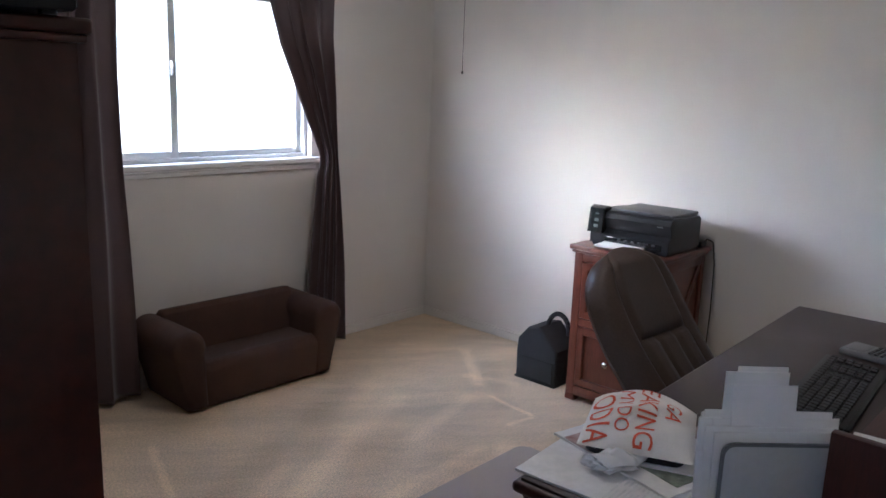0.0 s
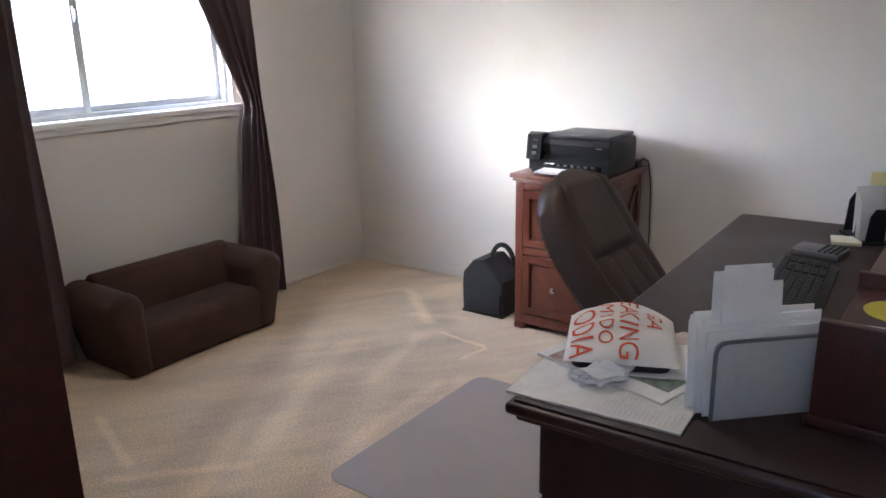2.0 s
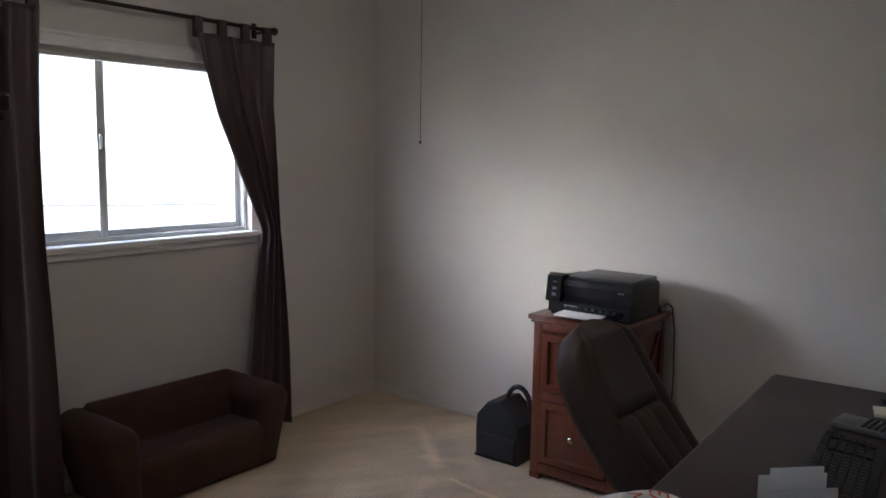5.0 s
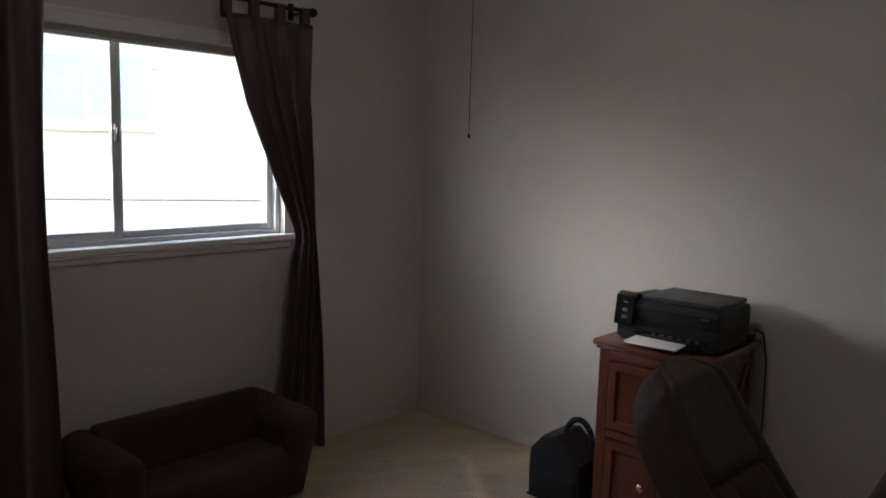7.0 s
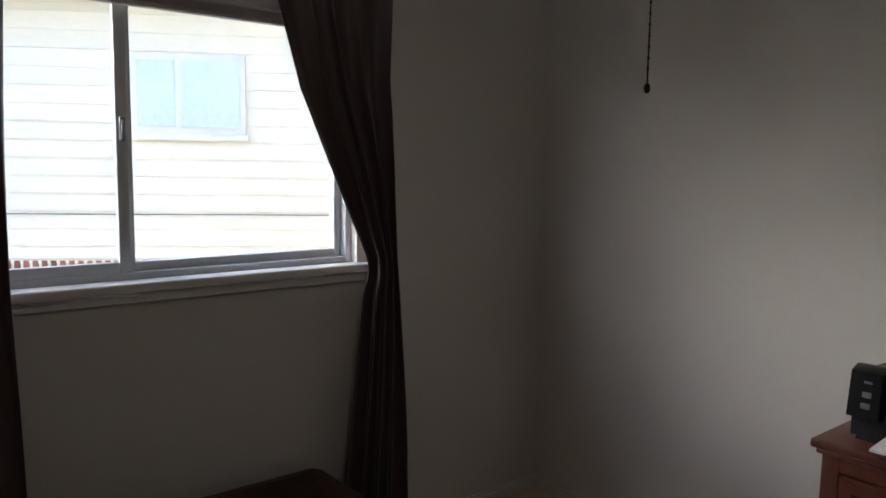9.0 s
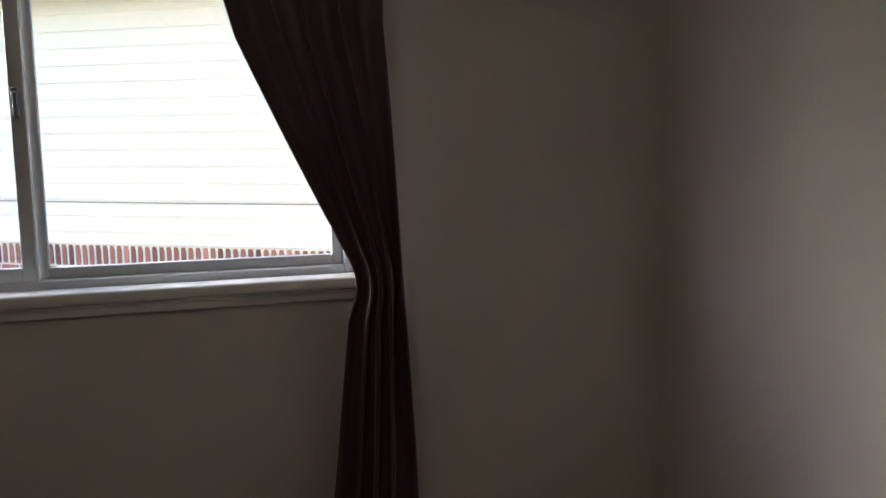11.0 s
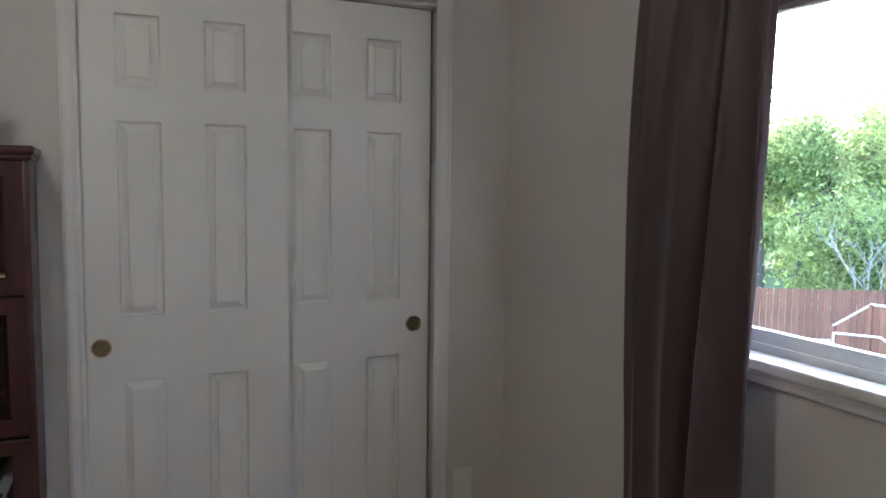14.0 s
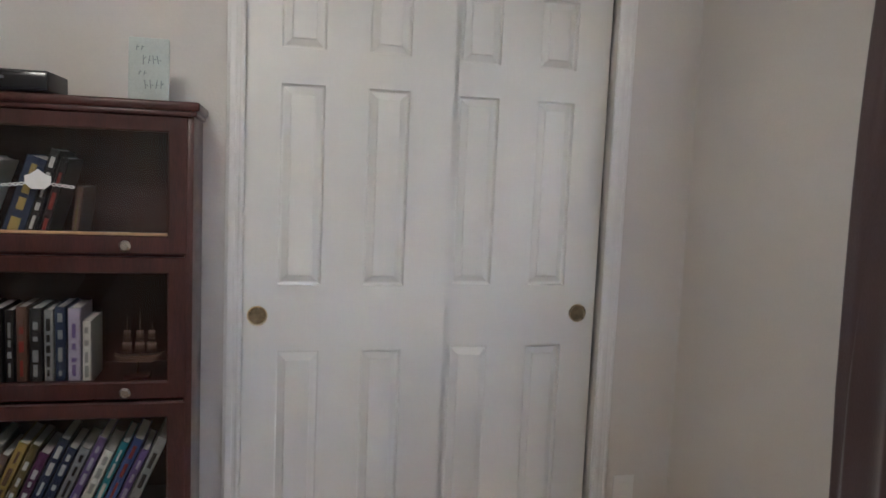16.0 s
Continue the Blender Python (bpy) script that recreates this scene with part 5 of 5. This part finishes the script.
def patio_chair():
    c = thing("patio_chair", pose(0, 0, 0), "white metal patio chair with lattice back", "chair", "chairs round the patio table")
    part("seat", block((-0.24, -0.24, 0.40), (0.24, 0.24, 0.43), 0.012), WHITEM, c)
    bm = bmesh.new()
    for x in (-0.22, 0.22):
        rod(bm, (x, 0.23, 0.43), (x, 0.30, 0.92), 0.016, seg=8)
    rod(bm, (-0.22, 0.30, 0.92), (0.22, 0.30, 0.92), 0.016, seg=8)
    for k in range(5):
        rod(bm, (-0.22 + k * 0.088, 0.24, 0.46), (-0.132 + k * 0.088, 0.30, 0.90), 0.009, seg=6)
        rod(bm, (-0.132 + k * 0.088, 0.24, 0.46), (-0.22 + k * 0.088, 0.30, 0.90), 0.009, seg=6)
    part("backrest", bm, WHITEM, c)
    for x in (-0.22, 0.22):
        for y in (-0.22, 0.22):
            part("leg", rod(bmesh.new(), (x, y, 0), (x, y, 0.41), 0.015, seg=8), WHITEM, c)
    return c


first = patio_chair()
first.matrix_basis = pose(-9.75, 13.1, DKZ, 0, 0, 80)
for x, y, a in ((-9.2, 12.3, 140), (-8.9, 14.0, 10)):
    copy_thing(first, pose(x, y, DKZ, 0, 0, a))
rl = thing("stair_rail", pose(0, 0, 0), "brown boarded stair side with white handrail", "railing")
bm = bmesh.new()
for a, b in (((-11.5, 12.3, -1.45), (-10.7, 12.3, -0.90)), ((-10.7, 12.3, -0.90), (-9.7, 12.3, -0.88))):
    rod(bm, a, b, 0.022, seg=8)
part("handrail", bm, WHITEM, rl)
for x, za, zb in ((-11.5, GZ, -1.45), (-10.7, GZ, -0.90), (-9.72, GZ, -0.88)):
    part("post", block((x - 0.035, 12.265, za), (x + 0.035, 12.335, zb)), FENCE, rl)
for k in range(11):
    x = -11.38 + 0.155 * k
    zt = -0.93 if x > -10.7 else -0.93 - (-10.7 - x) * 0.55 / 0.8
    part("board", block((x - 0.07, 12.31, GZ), (x + 0.07, 12.33, zt - 0.02)), FENCE, rl)
bm = rod(bmesh.new(), (-11.3, 12.05, -1.55), (-10.3, 12.05, -1.45), 0.022, seg=8)
rod(bm, (-10.3, 12.05, -1.45), (-9.75, 12.05, -1.70), 0.022, seg=8)
rod(bm, (-11.3, 12.05, -1.55), (-11.3, 12.05, GZ), 0.022, seg=8)
part("lower_handrail", bm, WHITEM, rl)


def tree(x, y, height, spread, leaves, seed, mat, label):
    """Trunk and limbs that fork, with clumps of small leaves round the ends of the limbs."""
    rnd = random.Random(seed)
    t = thing("tree", pose(x, y, GZ), label, "tree", "trees behind the fence")
    bm = bmesh.new()
    ends = []

    def limb(p, d, length, r, depth):
        q = p + d * length
        rod(bm, p, q, r, r * 0.65, seg=7)
        ends.append((q, depth))
        if depth == 0:
            return
        for _ in range(3):
            e = Vector((rnd.uniform(-1, 1), rnd.uniform(-1, 1), rnd.uniform(-0.15, 0.75)))
            limb(q, (d * 0.55 + e * 0.8).normalized(), length * rnd.uniform(0.6, 0.82), r * 0.6, depth - 1)

    limb(Vector((0, 0, 0)), Vector((rnd.uniform(-0.1, 0.1), rnd.uniform(-0.1, 0.1), 1)).normalized(), height * 0.30, 0.022 * height, 4)
    part("trunk", bm, BARK, t)
    top = max(e.z for e, _ in ends)
    tips = [e for e, dd in ends if dd <= 3]
    verts, faces = [], []
    for _ in range(int(leaves * 1.6)):
        c = rnd.choice(tips)
        c = Vector((c.x * spread, c.y * spread, c.z * height / top))
        c.z *= rnd.uniform(0.3, 1.0) if height < 5 else rnd.uniform(0.72, 1.0)
        p = c + Vector((rnd.gauss(0, 0.42), rnd.gauss(0, 0.42), rnd.gauss(0, 0.38)))
        a, b = Vector((rnd.uniform(-1, 1), rnd.uniform(-1, 1), rnd.uniform(-1, 1))).normalized(), Vector((rnd.uniform(-1, 1), rnd.uniform(-1, 1), rnd.uniform(-1, 1)))
        b = (b - a * a.dot(b)).normalized()
        s = rnd.uniform(0.045, 0.115)
        n = len(verts)
        verts += [p - a * s, p + b * s * 0.45, p + a * s, p - b * s * 0.45]
        faces.append((n, n + 1, n + 2, n + 3))
    me = bpy.data.meshes.new("crown")
    me.from_pydata([tuple(v) for v in verts], [], faces)
    me.materials.append(mat)
    cr = new("crown", me)
    cr.parent = t
    return t


for x, y, h, s, n, sd, m, lab in ((-17.5, 22.5, 7.7, 1.15, 15000, 1, LEAF, "tall leafy green tree with open crown"),
                                  (-14.0, 24.5, 6.0, 1.1, 12000, 2, LEAF2, "pale green leafy tree"),
                                  (-21.5, 21.0, 7.6, 1.2, 12000, 3, LEAF, "broad dark green leafy tree"),
                                  (-18.5, 29.0, 8.2, 1.3, 11000, 4, LEAF2, "broad pale leafy tree standing far back"),
                                  (-13.2, 19.8, 3.9, 1.2, 8000, 5, LEAF2, "bushy young tree just behind the fence"),
                                  (-16.3, 18.8, 4.3, 1.3, 8000, 6, LEAF, "bushy dark shrub-like tree behind the fence"),
                                  (-11.5, 27.5, 6.6, 1.2, 9000, 7, LEAF, "leafy tree beside the neighbour's house"),
                                  (-25.0, 27.0, 9.5, 1.3, 9000, 8, LEAF2, "tall leafy tree in the distance")):
    tree(x, y, h, s, n, sd, m, lab)
# bare dead shrub standing before the trees
shrub = thing("dead_shrub", pose(-14.72, 17.5, GZ), "bare pale shrub with dead forking twigs", "shrub")
rnd = random.Random(21)


def twig(bm, p, d, length, r, depth):
    q = p + d * length
    rod(bm, p, q, r, r * 0.6, seg=6)
    for _ in range(3 if depth else 0):
        e = Vector((rnd.uniform(-1, 1), rnd.uniform(-1, 1), rnd.uniform(-0.1, 0.9)))
        twig(bm, q, (d * 0.6 + e * 0.7).normalized(), length * rnd.uniform(0.5, 0.75), r * 0.6, depth - 1)


for k in range(3):
    bm = bmesh.new()
    twig(bm, Vector((0.12 * k - 0.12, 0, 0)), Vector((0.18 * k - 0.15, 0.05, 1)).normalized(), 1.75 - 0.3 * k, 0.036, 3)
    part("stem", bm, DRYWOOD, shrub)
rnd = random.Random(9)
verts, faces = [], []
for k in range(34000):
    a = rnd.uniform(0, 1)
    p = Vector((-42 + 50 * a + rnd.gauss(0, 0.6), 26 + 22 * a + rnd.gauss(0, 1.5), GZ + abs(rnd.gauss(0, 1)) * 2.6 + 2.4 * abs(math.sin(a * 23)) * rnd.random()))
    d = Vector((rnd.uniform(-1, 1), rnd.uniform(-1, 1), rnd.uniform(-1, 1))).normalized()
    e = d.orthogonal().normalized()
    s = rnd.uniform(0.15, 0.32)
    n = len(verts)
    verts += [p - d * s, p + e * s * 0.5, p + d * s, p - e * s * 0.5]
    faces.append((n, n + 1, n + 2, n + 3))
me = bpy.data.meshes.new("woods")
me.from_pydata([tuple(v) for v in verts], [], faces)
me.materials.append(LEAF)
tagged(new("woods", me), "line of dense green woods far behind", "woods", kind="stuff")

# bricks of the neighbour's wall: a soldier course above running courses
soldier = mesh_of("brick", block((-0.024, -0.020, 0), (0.024, 0.03, 0.19), 0.003, 1), BRICK)
stretcher = mesh_of("brick", block((-0.094, -0.018, 0), (0.094, 0.03, 0.054), 0.003, 1), BRICK)
x = 0.035
while x < 8.6:
    b = new("brick", soldier)
    b.parent = house
    b.location = (x, 0, BTOP - 0.20)
    x += 0.073
rest = bmesh.new()
for r in range(12):
    x = 0.10 + (0.104 if r % 2 else 0)
    zz = BTOP - 0.27 - r * 0.069
    while x < HL - 0.2:
        if x < 5.2 and r < 7:
            b = new("brick", stretcher)
            b.parent = house
            b.location = (x, 0, zz)
        else:
            lo, hi = (x - 0.098, -0.018, zz), (x + 0.098, 0.03, zz + 0.058)
            v = [rest.verts.new((lo[0] if i & 1 else hi[0], lo[1] if i & 2 else hi[1], lo[2] if i & 4 else hi[2])) for i in range(8)]
            for q in ((0, 1, 3, 2), (4, 6, 7, 5), (0, 4, 5, 1), (2, 3, 7, 6), (0, 2, 6, 4), (1, 5, 7, 3)):
                rest.faces.new([v[i] for i in q])
        x += 0.208
tagged(part("brickwork", rest, BRICK, house), kind="stuff")
